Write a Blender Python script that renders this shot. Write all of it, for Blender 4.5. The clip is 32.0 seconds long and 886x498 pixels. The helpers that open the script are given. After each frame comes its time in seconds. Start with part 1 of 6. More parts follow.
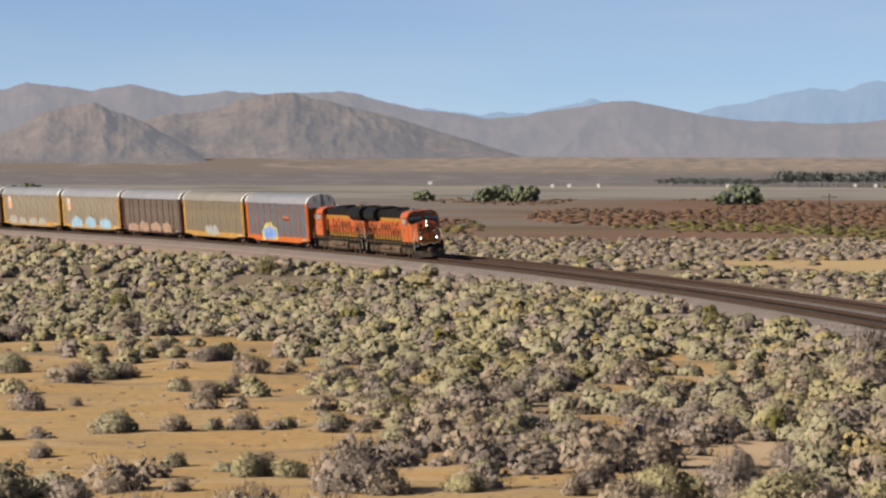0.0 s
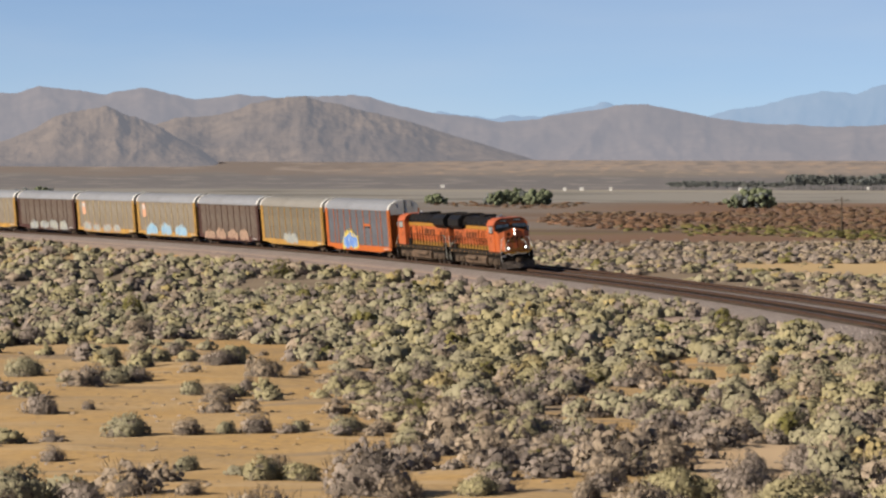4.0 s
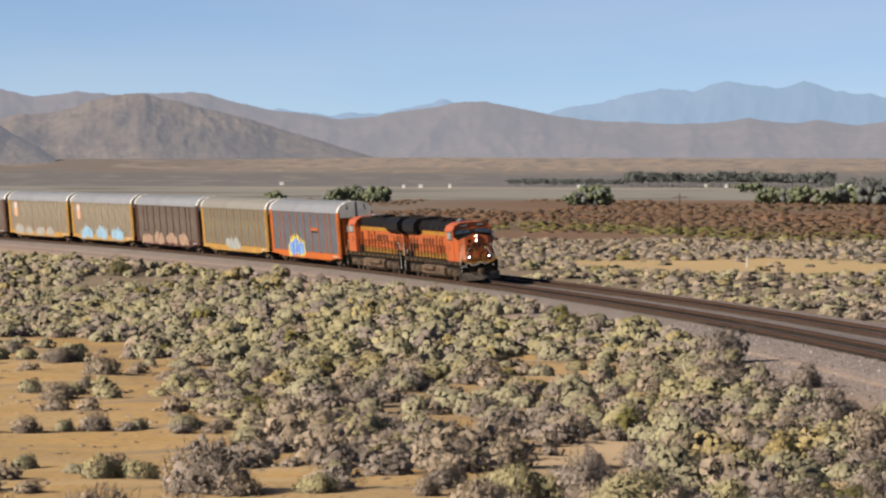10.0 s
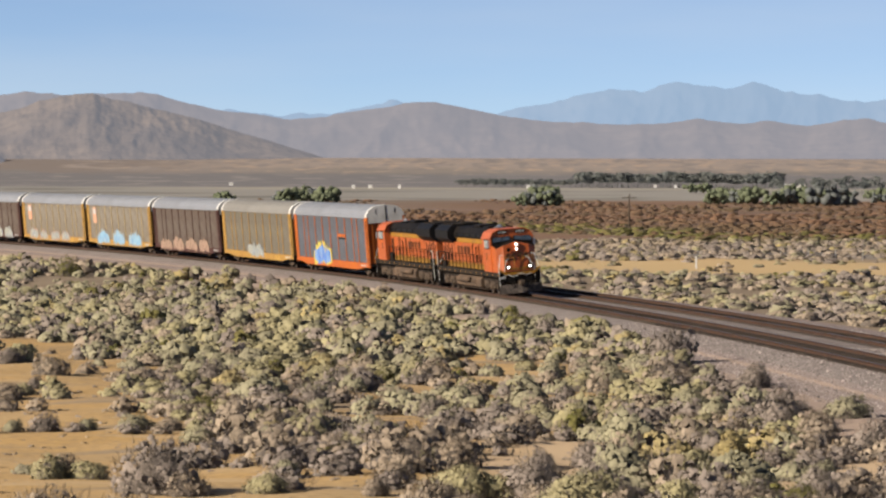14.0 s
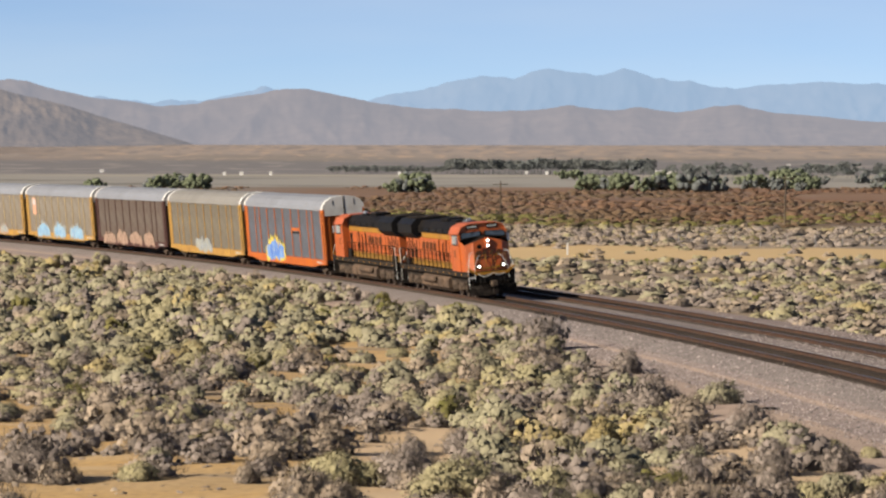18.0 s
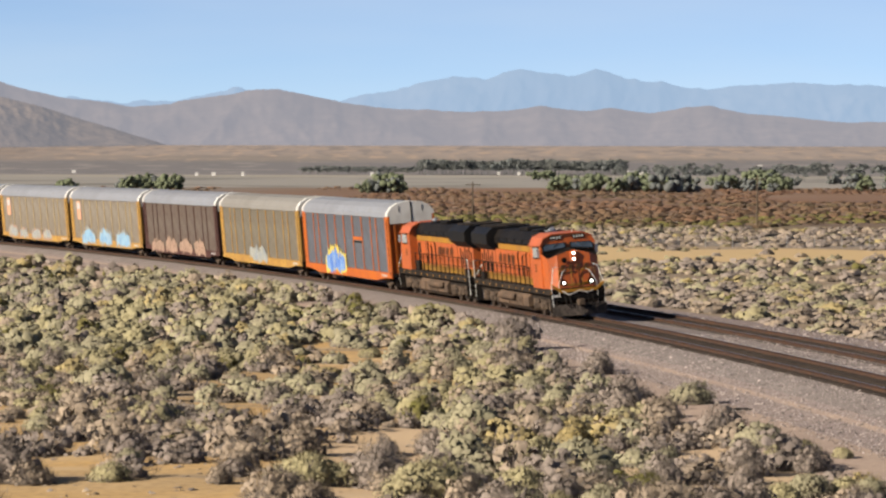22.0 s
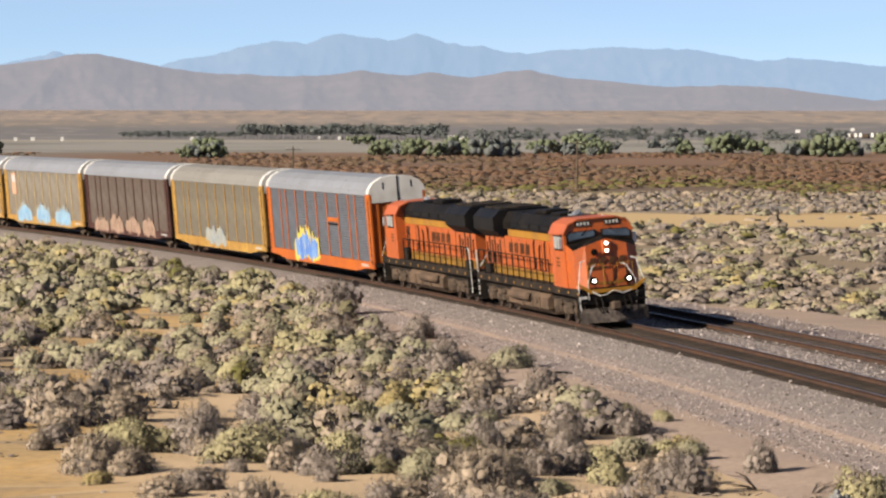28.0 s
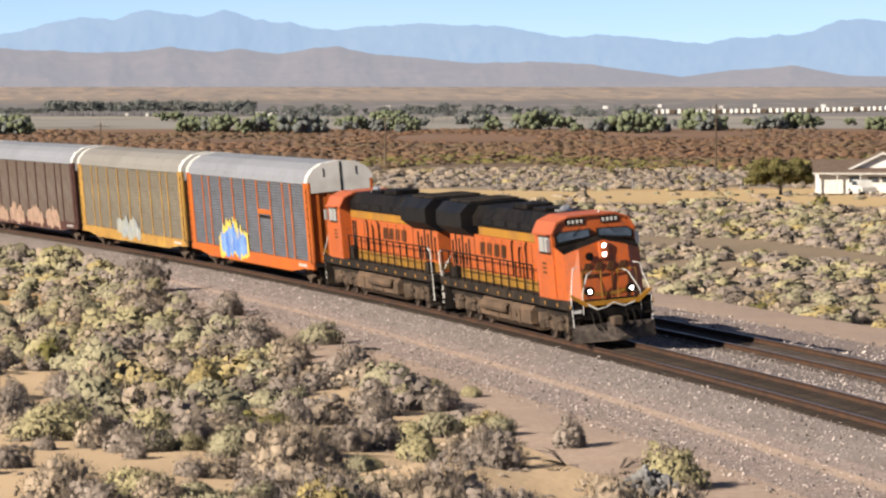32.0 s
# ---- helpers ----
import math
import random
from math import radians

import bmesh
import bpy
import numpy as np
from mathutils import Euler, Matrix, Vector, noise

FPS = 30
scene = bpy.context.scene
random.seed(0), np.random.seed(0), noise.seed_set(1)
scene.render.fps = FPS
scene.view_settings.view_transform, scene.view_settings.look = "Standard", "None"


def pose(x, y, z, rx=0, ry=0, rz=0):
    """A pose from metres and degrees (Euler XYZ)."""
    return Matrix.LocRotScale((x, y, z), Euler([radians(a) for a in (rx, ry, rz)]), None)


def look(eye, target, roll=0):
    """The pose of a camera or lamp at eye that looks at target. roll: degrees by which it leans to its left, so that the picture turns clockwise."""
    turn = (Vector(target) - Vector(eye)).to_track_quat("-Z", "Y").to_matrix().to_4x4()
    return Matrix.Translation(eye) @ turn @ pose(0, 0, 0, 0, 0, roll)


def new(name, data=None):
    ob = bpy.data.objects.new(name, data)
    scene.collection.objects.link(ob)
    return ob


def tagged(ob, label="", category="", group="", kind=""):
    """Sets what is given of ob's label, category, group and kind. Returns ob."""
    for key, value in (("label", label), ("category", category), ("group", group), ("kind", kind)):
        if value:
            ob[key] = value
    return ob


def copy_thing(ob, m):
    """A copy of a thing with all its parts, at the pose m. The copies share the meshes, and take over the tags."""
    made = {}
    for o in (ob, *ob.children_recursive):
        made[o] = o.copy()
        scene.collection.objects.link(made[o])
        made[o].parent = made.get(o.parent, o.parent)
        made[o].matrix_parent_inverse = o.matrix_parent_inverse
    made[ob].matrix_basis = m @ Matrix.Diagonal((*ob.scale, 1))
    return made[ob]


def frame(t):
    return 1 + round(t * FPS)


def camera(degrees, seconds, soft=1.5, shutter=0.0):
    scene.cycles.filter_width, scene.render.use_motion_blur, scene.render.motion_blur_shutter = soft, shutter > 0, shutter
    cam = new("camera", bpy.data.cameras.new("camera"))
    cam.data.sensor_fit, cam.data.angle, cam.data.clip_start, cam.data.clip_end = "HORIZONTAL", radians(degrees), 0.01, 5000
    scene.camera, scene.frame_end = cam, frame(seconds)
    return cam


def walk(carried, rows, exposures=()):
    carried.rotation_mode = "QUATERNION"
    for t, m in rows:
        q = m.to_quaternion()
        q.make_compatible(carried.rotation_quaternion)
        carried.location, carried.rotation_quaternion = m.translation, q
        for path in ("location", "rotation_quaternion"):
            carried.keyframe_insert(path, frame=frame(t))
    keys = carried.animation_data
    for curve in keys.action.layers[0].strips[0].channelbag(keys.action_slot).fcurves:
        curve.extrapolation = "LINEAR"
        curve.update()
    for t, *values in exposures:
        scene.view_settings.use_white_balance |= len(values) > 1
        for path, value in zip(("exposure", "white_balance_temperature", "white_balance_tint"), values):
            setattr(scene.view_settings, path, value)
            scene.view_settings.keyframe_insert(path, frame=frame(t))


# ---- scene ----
# The camera stands on a rise 8.64 m above the rails and pans after the train.
CLIP = 32.0
EYE = (0.0, 0.0, 8.64)
cam = camera(13.02, CLIP, soft=2.4)
# seconds, heading to the right of +y, tilt up, lean (degrees)
PATH = [
    (0, -4.908, -1.211, -0.158), (0.5, -4.872, -1.186, -0.126), (1, -4.880, -1.165, -0.121), (1.5, -4.890, -1.165, -0.133), (2, -4.981, -1.174, -0.090),
    (2.5, -5.023, -1.163, -0.125), (3, -5.059, -1.163, -0.123), (3.5, -5.082, -1.162, -0.121), (5.5, -5.108, -1.163, -0.139), (6, -5.107, -1.166, -0.118),
    (6.5, -4.931, -1.178, -0.117), (7, -4.328, -1.192, -0.111), (7.5, -3.780, -1.193, -0.133), (8, -3.436, -1.199, -0.134), (8.5, -3.158, -1.189, -0.142),
    (9, -2.940, -1.192, -0.084), (9.5, -2.802, -1.188, -0.155), (10, -2.718, -1.198, -0.125), (10.5, -2.679, -1.189, -0.142), (11, -2.662, -1.189, -0.137),
    (11.5, -2.645, -1.189, -0.145), (12, -2.628, -1.189, -0.135), (12.5, -2.604, -1.189, -0.146), (13, -2.563, -1.187, -0.140), (13.5, -2.306, -1.191, -0.113),
    (14, -1.974, -1.190, -0.145), (14.5, -1.720, -1.198, -0.132), (16.5, -1.064, -1.397, -0.101), (17, -0.610, -1.406, -0.112), (17.5, -0.250, -1.407, -0.091),
    (18, -0.077, -1.382, -0.083), (18.5, -0.025, -1.375, -0.117), (19, -0.001, -1.376, -0.121), (19.5, 0.018, -1.374, -0.126), (20, 0.028, -1.373, -0.115),
    (20.5, 0.156, -1.374, -0.101), (21, 0.283, -1.374, -0.129), (21.5, 0.321, -1.374, -0.122), (22, 0.333, -1.373, -0.116), (22.5, 0.344, -1.374, -0.121),
    (23, 0.354, -1.376, -0.111), (23.5, 0.371, -1.391, -0.096), (24, 0.491, -1.407, -0.110), (24.5, 0.749, -1.420, -0.065), (25, 1.092, -1.425, -0.148),
    (25.5, 1.376, -1.430, -0.126), (27.5, 2.538, -1.794, -0.083), (28, 2.982, -1.893, -0.042), (28.5, 3.432, -1.965, -0.053), (29, 3.769, -1.994, -0.038),
    (29.5, 4.039, -2.028, -0.057), (30, 4.358, -2.059, -0.073), (30.5, 4.731, -2.080, -0.044), (31, 5.130, -2.109, -0.043), (31.5, 5.492, -2.161, -0.054),
    (32, 5.809, -2.240, -0.005),
]


def aim(yaw, tilt, lean):
    y, p = radians(yaw), radians(tilt)
    way = Vector((math.sin(y) * math.cos(p), math.cos(y) * math.cos(p), math.sin(p)))
    return look(EYE, Vector(EYE) + 100 * way, -lean)


walk(cam, [(t, aim(a, b, c)) for t, a, b, c in PATH], exposures=[(0, 1.09), (6, 1.12), (13, 1.18), (18, 1.25), (25, 1.35), (28.5, 1.37), (31, 1.43), (CLIP, 1.51)])

# ---- light ----
SUN_EL = radians(27)
SUN_TO = Vector((-8.4 * 0.891 / 9.3, -4.0 * 0.891 / 9.3, math.sin(SUN_EL))).normalized()
world = bpy.data.worlds.new("sky")
scene.world = world
world.use_nodes = True
wn = world.node_tree
sky = wn.nodes.new("ShaderNodeTexSky")
sky.sky_type = "NISHITA"
sky.sun_disc = False
sky.sun_elevation = SUN_EL
sky.sun_rotation = math.atan2(SUN_TO.x, SUN_TO.y)
sky.altitude = 700
sky.air_density = 0.36
sky.dust_density = 0.12
sky.ozone_density = 1.0
tint = wn.nodes.new("ShaderNodeMix")
tint.data_type, tint.blend_type = "RGBA", "MULTIPLY"
tint.inputs["Factor"].default_value = 1.0
tint.inputs["B"].default_value = (0.985, 0.98, 1.015, 1)
wn.links.new(sky.outputs[0], tint.inputs["A"])
# thin veils of high cloud
where = wn.nodes.new("ShaderNodeTexCoord")
veil_map = wn.nodes.new("ShaderNodeMapping")
veil_map.inputs["Scale"].default_value = (2.2, 2.2, 13.0)
veil_map.inputs["Rotation"].default_value = (0.10, 0.06, 0.0)
veil = wn.nodes.new("ShaderNodeTexNoise")
veil.inputs["Scale"].default_value = 2.0
veil.inputs["Detail"].default_value = 6.0
thick = wn.nodes.new("ShaderNodeMapRange")
thick.inputs["From Min"].default_value, thick.inputs["From Max"].default_value = 0.42, 0.75
thick.inputs["To Max"].default_value = 0.26
cloud = wn.nodes.new("ShaderNodeMix")
cloud.data_type = "RGBA"
cloud.inputs["B"].default_value = (6.4, 6.6, 6.9, 1)
wn.links.new(where.outputs["Generated"], veil_map.inputs[0])
wn.links.new(veil_map.outputs[0], veil.inputs["Vector"])
wn.links.new(veil.outputs["Fac"], thick.inputs["Value"])
wn.links.new(thick.outputs[0], cloud.inputs["Factor"])
wn.links.new(tint.outputs["Result"], cloud.inputs["A"])
wn.links.new(cloud.outputs["Result"], wn.nodes["Background"].inputs[0])
wn.nodes["Background"].inputs[1].default_value = 0.049
sun = new("sun", bpy.data.lights.new("sun", "SUN"))
sun.data.energy = 5.0
sun.data.angle = radians(0.53)
sun.data.color = (1.0, 0.88, 0.73)
sun.matrix_world = look(SUN_TO * 200, (0, 0, 0))


# ---- materials ----
def shader(name, base, rough=0.8, metal=0.0, second=None, scale=3.0, fine=None, fine_scale=40.0, bump=0.0, bump_scale=30.0,
           mask=(0.4, 0.65), by_object=0.0, by_island=0.0, coords="Object", spec=0.15):
    """A surface: base colour blended with a second one by broad noise, and with fine grain, relief and a change of tone from piece to piece."""
    m = bpy.data.materials.new(name)
    m.use_nodes = True
    t = m.node_tree
    b = t.nodes["Principled BSDF"]
    b.inputs["Roughness"].default_value = rough
    b.inputs["Metallic"].default_value = metal
    b.inputs["Specular IOR Level"].default_value = spec
    at = t.nodes.new("ShaderNodeTexCoord").outputs[coords]
    colour = t.nodes.new("ShaderNodeRGB")
    colour.outputs[0].default_value = (*base, 1)
    out = colour.outputs[0]

    def blend(out, other, sc, lo, hi, amount, detail):
        n = t.nodes.new("ShaderNodeTexNoise")
        n.inputs["Scale"].default_value = sc
        n.inputs["Detail"].default_value = detail
        t.links.new(at, n.inputs["Vector"])
        r = t.nodes.new("ShaderNodeMapRange")
        r.inputs["From Min"].default_value, r.inputs["From Max"].default_value = lo, hi
        r.inputs["To Max"].default_value = amount
        t.links.new(n.outputs["Fac"], r.inputs["Value"])
        x = t.nodes.new("ShaderNodeMix")
        x.data_type = "RGBA"
        t.links.new(r.outputs[0], x.inputs["Factor"])
        t.links.new(out, x.inputs["A"])
        x.inputs["B"].default_value = (*other, 1)
        return x.outputs["Result"]

    if second:
        out = blend(out, second, scale, mask[0], mask[1], 1.0, 4.0)
    if fine:
        out = blend(out, fine, fine_scale, 0.42, 0.68, 0.8, 3.0)
    if by_object or by_island:
        src = t.nodes.new("ShaderNodeObjectInfo").outputs["Random"] if by_object else t.nodes.new("ShaderNodeNewGeometry").outputs["Random Per Island"]
        spread = by_object or by_island
        r = t.nodes.new("ShaderNodeMapRange")
        r.inputs["To Min"].default_value, r.inputs["To Max"].default_value = 1 - spread, 1 + spread
        t.links.new(src, r.inputs["Value"])
        h = t.nodes.new("ShaderNodeHueSaturation")
        t.links.new(r.outputs[0], h.inputs["Value"])
        t.links.new(out, h.inputs["Color"])
        out = h.outputs[0]
    t.links.new(out, b.inputs["Base Color"])
    if bump:
        n = t.nodes.new("ShaderNodeTexNoise")
        n.inputs["Scale"].default_value = bump_scale
        n.inputs["Detail"].default_value = 5
        t.links.new(at, n.inputs["Vector"])
        u = t.nodes.new("ShaderNodeBump")
        u.inputs["Strength"].default_value = bump
        u.inputs["Distance"].default_value = 0.05
        t.links.new(n.outputs["Fac"], u.inputs["Height"])
        t.links.new(u.outputs[0], b.inputs["Normal"])
    return m


def glow(name, colour, strength):
    m = bpy.data.materials.new(name)
    m.use_nodes = True
    b = m.node_tree.nodes["Principled BSDF"]
    b.inputs["Base Color"].default_value = (*colour, 1)
    b.inputs["Emission Color"].default_value = (*colour, 1)
    b.inputs["Emission Strength"].default_value = strength
    return m


SAND = shader("sand", (0.315, 0.203, 0.08), 0.95, second=(0.29, 0.205, 0.105), scale=0.12, fine=(0.215, 0.145, 0.0734), fine_scale=2.6, bump=0.6, bump_scale=3.0)
GRAVEL = shader("trackside_gravel", (0.188, 0.155, 0.146), 0.95, second=(0.214, 0.174, 0.154), scale=0.22, fine=(0.0929, 0.0693, 0.0617), fine_scale=7.0, bump=1.0, bump_scale=11.0)
VERGE = shader("sandy_gravel", (0.265, 0.204, 0.16), 0.95, second=(0.222, 0.173, 0.144), scale=0.3, fine=(0.195, 0.143, 0.112), fine_scale=5.0, bump=0.6, bump_scale=6.0)
BALLAST = shader("ballast", (0.172, 0.15, 0.14), 0.95, second=(0.138, 0.117, 0.109), scale=0.8, fine=(0.0903, 0.074, 0.0674), fine_scale=8.0, bump=1.0, bump_scale=12.0)
OILY = shader("oily_ballast", (0.0137, 0.011, 0.00936), 0.85, second=(0.0235, 0.018, 0.0145), scale=0.9, fine=(0.0392, 0.0314, 0.0274), fine_scale=11.0, bump=1.0, bump_scale=16.0, spec=0.1)
STONE = shader("stone", (0.22, 0.19, 0.178), 0.9, by_island=0.75)
RAIL = shader("rusty_rail", (0.0588, 0.0318, 0.0196), 0.7, 0.3, second=(0.0343, 0.022, 0.0171), scale=2.0)
RAIL_TOP = shader("worn_rail_head", (0.171, 0.161, 0.157), 0.35, 0.9)
TIE = shader("tie_wood", (0.0269, 0.0206, 0.0166), 0.9, second=(0.049, 0.0367, 0.0269), scale=3.0, by_object=0.3)
ORANGE = shader("orange_paint", (0.31, 0.062, 0.0062), 0.45, second=(0.25, 0.055, 0.01), scale=0.7, fine=(0.19, 0.052, 0.018), fine_scale=5.0, spec=0.45)
ORANGE_LIGHT = shader("faded_orange_paint", (0.264, 0.0661, 0.0245), 0.5, second=(0.225, 0.0588, 0.0245), scale=0.9)
BLACK = shader("black_paint", (0.0026, 0.0026, 0.003), 0.6, second=(0.0075, 0.0063, 0.0055), scale=0.8, fine=(0.012, 0.01, 0.0085), fine_scale=2.5, spec=0.05)
BLACK_GLOSS = shader("dark_roof_panel", (0.0036, 0.004, 0.0052), 0.5, second=(0.009, 0.008, 0.0072), scale=0.9, spec=0.08)
YELLOW = shader("yellow_paint", (0.237, 0.114, 0.0114), 0.5, second=(0.172, 0.0842, 0.0191), scale=0.9)
# darker yellow: grime, and the handrail's shade put into the paint
YELLOW_DIM = shader("grimy_shaded_yellow_paint", (0.176, 0.0907, 0.0122), 0.6, second=(0.108, 0.0588, 0.0171), scale=0.9)
SILL = shader("dusty_black_sill", (0.0125, 0.0108, 0.0098), 0.85, second=(0.026, 0.0202, 0.0155), scale=1.1, spec=0.04)
TRUCK = shader("dusty_truck_steel", (0.036, 0.027, 0.0205), 0.85, second=(0.074, 0.053, 0.038), scale=1.6, spec=0.1)
TANK = shader("dust_covered_tank", (0.095, 0.062, 0.04), 0.85, second=(0.058, 0.04, 0.028), scale=0.9, fine=(0.04, 0.029, 0.021), fine_scale=5.0)
PLOW = shader("dusty_plow_steel", (0.105, 0.085, 0.072), 0.8, second=(0.05, 0.042, 0.038), scale=1.4, fine=(0.03, 0.026, 0.024), fine_scale=6.0)
WHEEL = shader("wheel_steel", (0.0441, 0.0318, 0.0245), 0.6, 0.4, second=(0.0785, 0.0588, 0.0441), scale=3.0)
WHITE = shader("white_paint", (0.413, 0.409, 0.392), 0.5, second=(0.329, 0.318, 0.297), scale=0.8)
# blue and pale base colours stand in for sky and sun reflected in the glass
GLASS = shader("cab_glass", (0.045, 0.06, 0.08), 0.06, 0.0, second=(0.02, 0.026, 0.034), scale=1.5, spec=1.0)
PALE_GLASS = shader("glare_tinted_cab_glass", (0.22, 0.23, 0.235), 0.15, 0.0, spec=1.0)
LAMP = glow("lit_headlight", (1.0, 0.95, 0.85), 3.0)
AMBER = shader("lettering_brown", (0.049, 0.022, 0.00979), 0.6)
SILVER = shader("bare_metal", (0.408, 0.408, 0.408), 0.35, 0.7)
ROOF = shader("galvanised_roof", (0.178, 0.188, 0.208), 0.5, 0.25, second=(0.15, 0.157, 0.172), scale=0.25, fine=(0.165, 0.168, 0.175), fine_scale=2.0)
ROOF_TAN = shader("weathered_roof", (0.164, 0.157, 0.142), 0.55, 0.2, second=(0.142, 0.134, 0.119), scale=0.25)
PANEL_GREY = shader("grey_rack_panel", (0.088, 0.098, 0.115), 0.5, 0.2, second=(0.072, 0.077, 0.087), scale=0.5, fine=(0.058, 0.056, 0.056), fine_scale=2.2)
PANEL_TAN = shader("dusty_rack_panel", (0.122, 0.11, 0.085), 0.6, 0.1, second=(0.096, 0.085, 0.066), scale=0.5, fine=(0.08, 0.066, 0.047), fine_scale=2.2)
PANEL_PALE = shader("sun_bleached_rack_panel", (0.16, 0.145, 0.118), 0.6, 0.1, second=(0.125, 0.106, 0.082), scale=0.4, fine=(0.105, 0.082, 0.06), fine_scale=1.8)
PANEL_BROWN = shader("brown_rack_panel", (0.1, 0.083, 0.068), 0.6, 0.1, second=(0.072, 0.052, 0.041), scale=0.5, fine=(0.05, 0.034, 0.027), fine_scale=2.2)
CREAM_POST = shader("cream_post_paint", (0.28, 0.215, 0.11), 0.6, second=(0.22, 0.16, 0.08), scale=0.8)
DECAL = shader("salmon_placard", (0.36, 0.2, 0.13), 0.6)
ORANGE_RACK = shader("orange_rack_paint", (0.294, 0.0734, 0.00979), 0.5, second=(0.245, 0.0612, 0.0147), scale=0.7)
YELLOW_RACK = shader("yellow_rack_paint", (0.285, 0.168, 0.036), 0.55, second=(0.225, 0.122, 0.03), scale=0.7, fine=(0.15, 0.085, 0.03), fine_scale=3.0)
MAROON = shader("maroon_rack_paint", (0.0294, 0.0108, 0.00878), 0.55, second=(0.049, 0.022, 0.0171), scale=0.7)
SPRAY_BLUE = shader("blue_spray", (0.049, 0.112, 0.323), 0.6, second=(0.108, 0.196, 0.367), scale=1.2)
SPRAY_YELLOW = shader("yellow_spray", (0.353, 0.284, 0.0588), 0.6)
SPRAY_PINK = shader("salmon_spray", (0.225, 0.152, 0.112), 0.6, second=(0.186, 0.132, 0.0979), scale=1.2)
SPRAY_PALE = shader("pale_spray", (0.196, 0.196, 0.166), 0.6, second=(0.147, 0.169, 0.186), scale=1.2)
SPRAY_WHITE = shader("white_spray", (0.3, 0.3, 0.29), 0.6)
SPRAY_SKY = shader("pale_blue_spray", (0.16, 0.27, 0.36), 0.6, second=(0.10, 0.19, 0.30), scale=1.2)
SAGE = shader("sage_leaves", (0.205, 0.19, 0.122), 0.9, second=(0.165, 0.15, 0.102), scale=0.3, fine=(0.158, 0.144, 0.095), fine_scale=7.0, by_island=0.07)
OLIVE = shader("yellow_green_leaves", (0.222, 0.198, 0.11), 0.9, second=(0.185, 0.166, 0.1), scale=0.3, fine=(0.168, 0.149, 0.086), fine_scale=7.0, by_island=0.07)
GOLD = shader("golden_leaves", (0.25, 0.2, 0.085), 0.9, second=(0.21, 0.172, 0.092), scale=0.5, fine=(0.185, 0.15, 0.08), fine_scale=7.0, by_island=0.07)
GREY = shader("dry_grey_twigs", (0.185, 0.155, 0.132), 0.95, second=(0.148, 0.124, 0.108), scale=0.3, fine=(0.138, 0.115, 0.1), fine_scale=9.0, by_island=0.09)
BROWN = shader("dry_brown_twigs", (0.232, 0.186, 0.136), 0.95, second=(0.19, 0.153, 0.117), scale=0.3, fine=(0.165, 0.133, 0.103), fine_scale=9.0, by_island=0.09)
# bark of the stems, dark also to stand for shade inside and underneath
SHADED_STEMS = shader("shaded_woody_stems", (0.095, 0.079, 0.066), 0.95, second=(0.07, 0.059, 0.05), scale=6.0)
CREOSOTE = shader("creosote_leaves", (0.0799, 0.0756, 0.0217), 0.85, second=(0.105, 0.0907, 0.0326), scale=0.8, by_island=0.25)
RUST = shader("rust_brown_scrub", (0.11, 0.062, 0.038), 0.95, second=(0.082, 0.061, 0.036), scale=0.012, by_island=0.07)
DEADWOOD = shader("dead_wood", (0.0588, 0.049, 0.0416), 0.95, second=(0.0343, 0.0294, 0.0245), scale=4.0)
ROCK = shader("grey_rock", (0.127, 0.127, 0.127), 0.9, second=(0.0878, 0.0878, 0.0907), scale=2.0, by_island=0.3)
BARK = shader("bark", (0.0539, 0.0416, 0.0294), 0.95, second=(0.0785, 0.0612, 0.0441), scale=6.0)
# far leaves: base colour pale and blue-grey to stand for haze
TREE_DARK = shader("hazed_dark_tree_leaves", (0.0807, 0.0896, 0.0887), 0.9, second=(0.102, 0.107, 0.0981), scale=0.03, by_island=0.14)
TREE_OLIVE = shader("olive_tree_leaves", (0.0935, 0.0836, 0.0294), 0.9, second=(0.0688, 0.0641, 0.0264), scale=0.4, by_island=0.3)
STUCCO = shader("white_render", (0.517, 0.51, 0.49), 0.8, second=(0.462, 0.449, 0.422), scale=0.4)
SHINGLE = shader("brown_shingles", (0.0785, 0.0563, 0.0441), 0.9, second=(0.103, 0.0756, 0.0588), scale=1.5)
# green leaves muted in base colour, again for haze
TREE_GREEN = shader("hazed_green_tree_leaves", (0.095, 0.108, 0.062), 0.9, second=(0.075, 0.088, 0.06), scale=0.03, by_island=0.14)


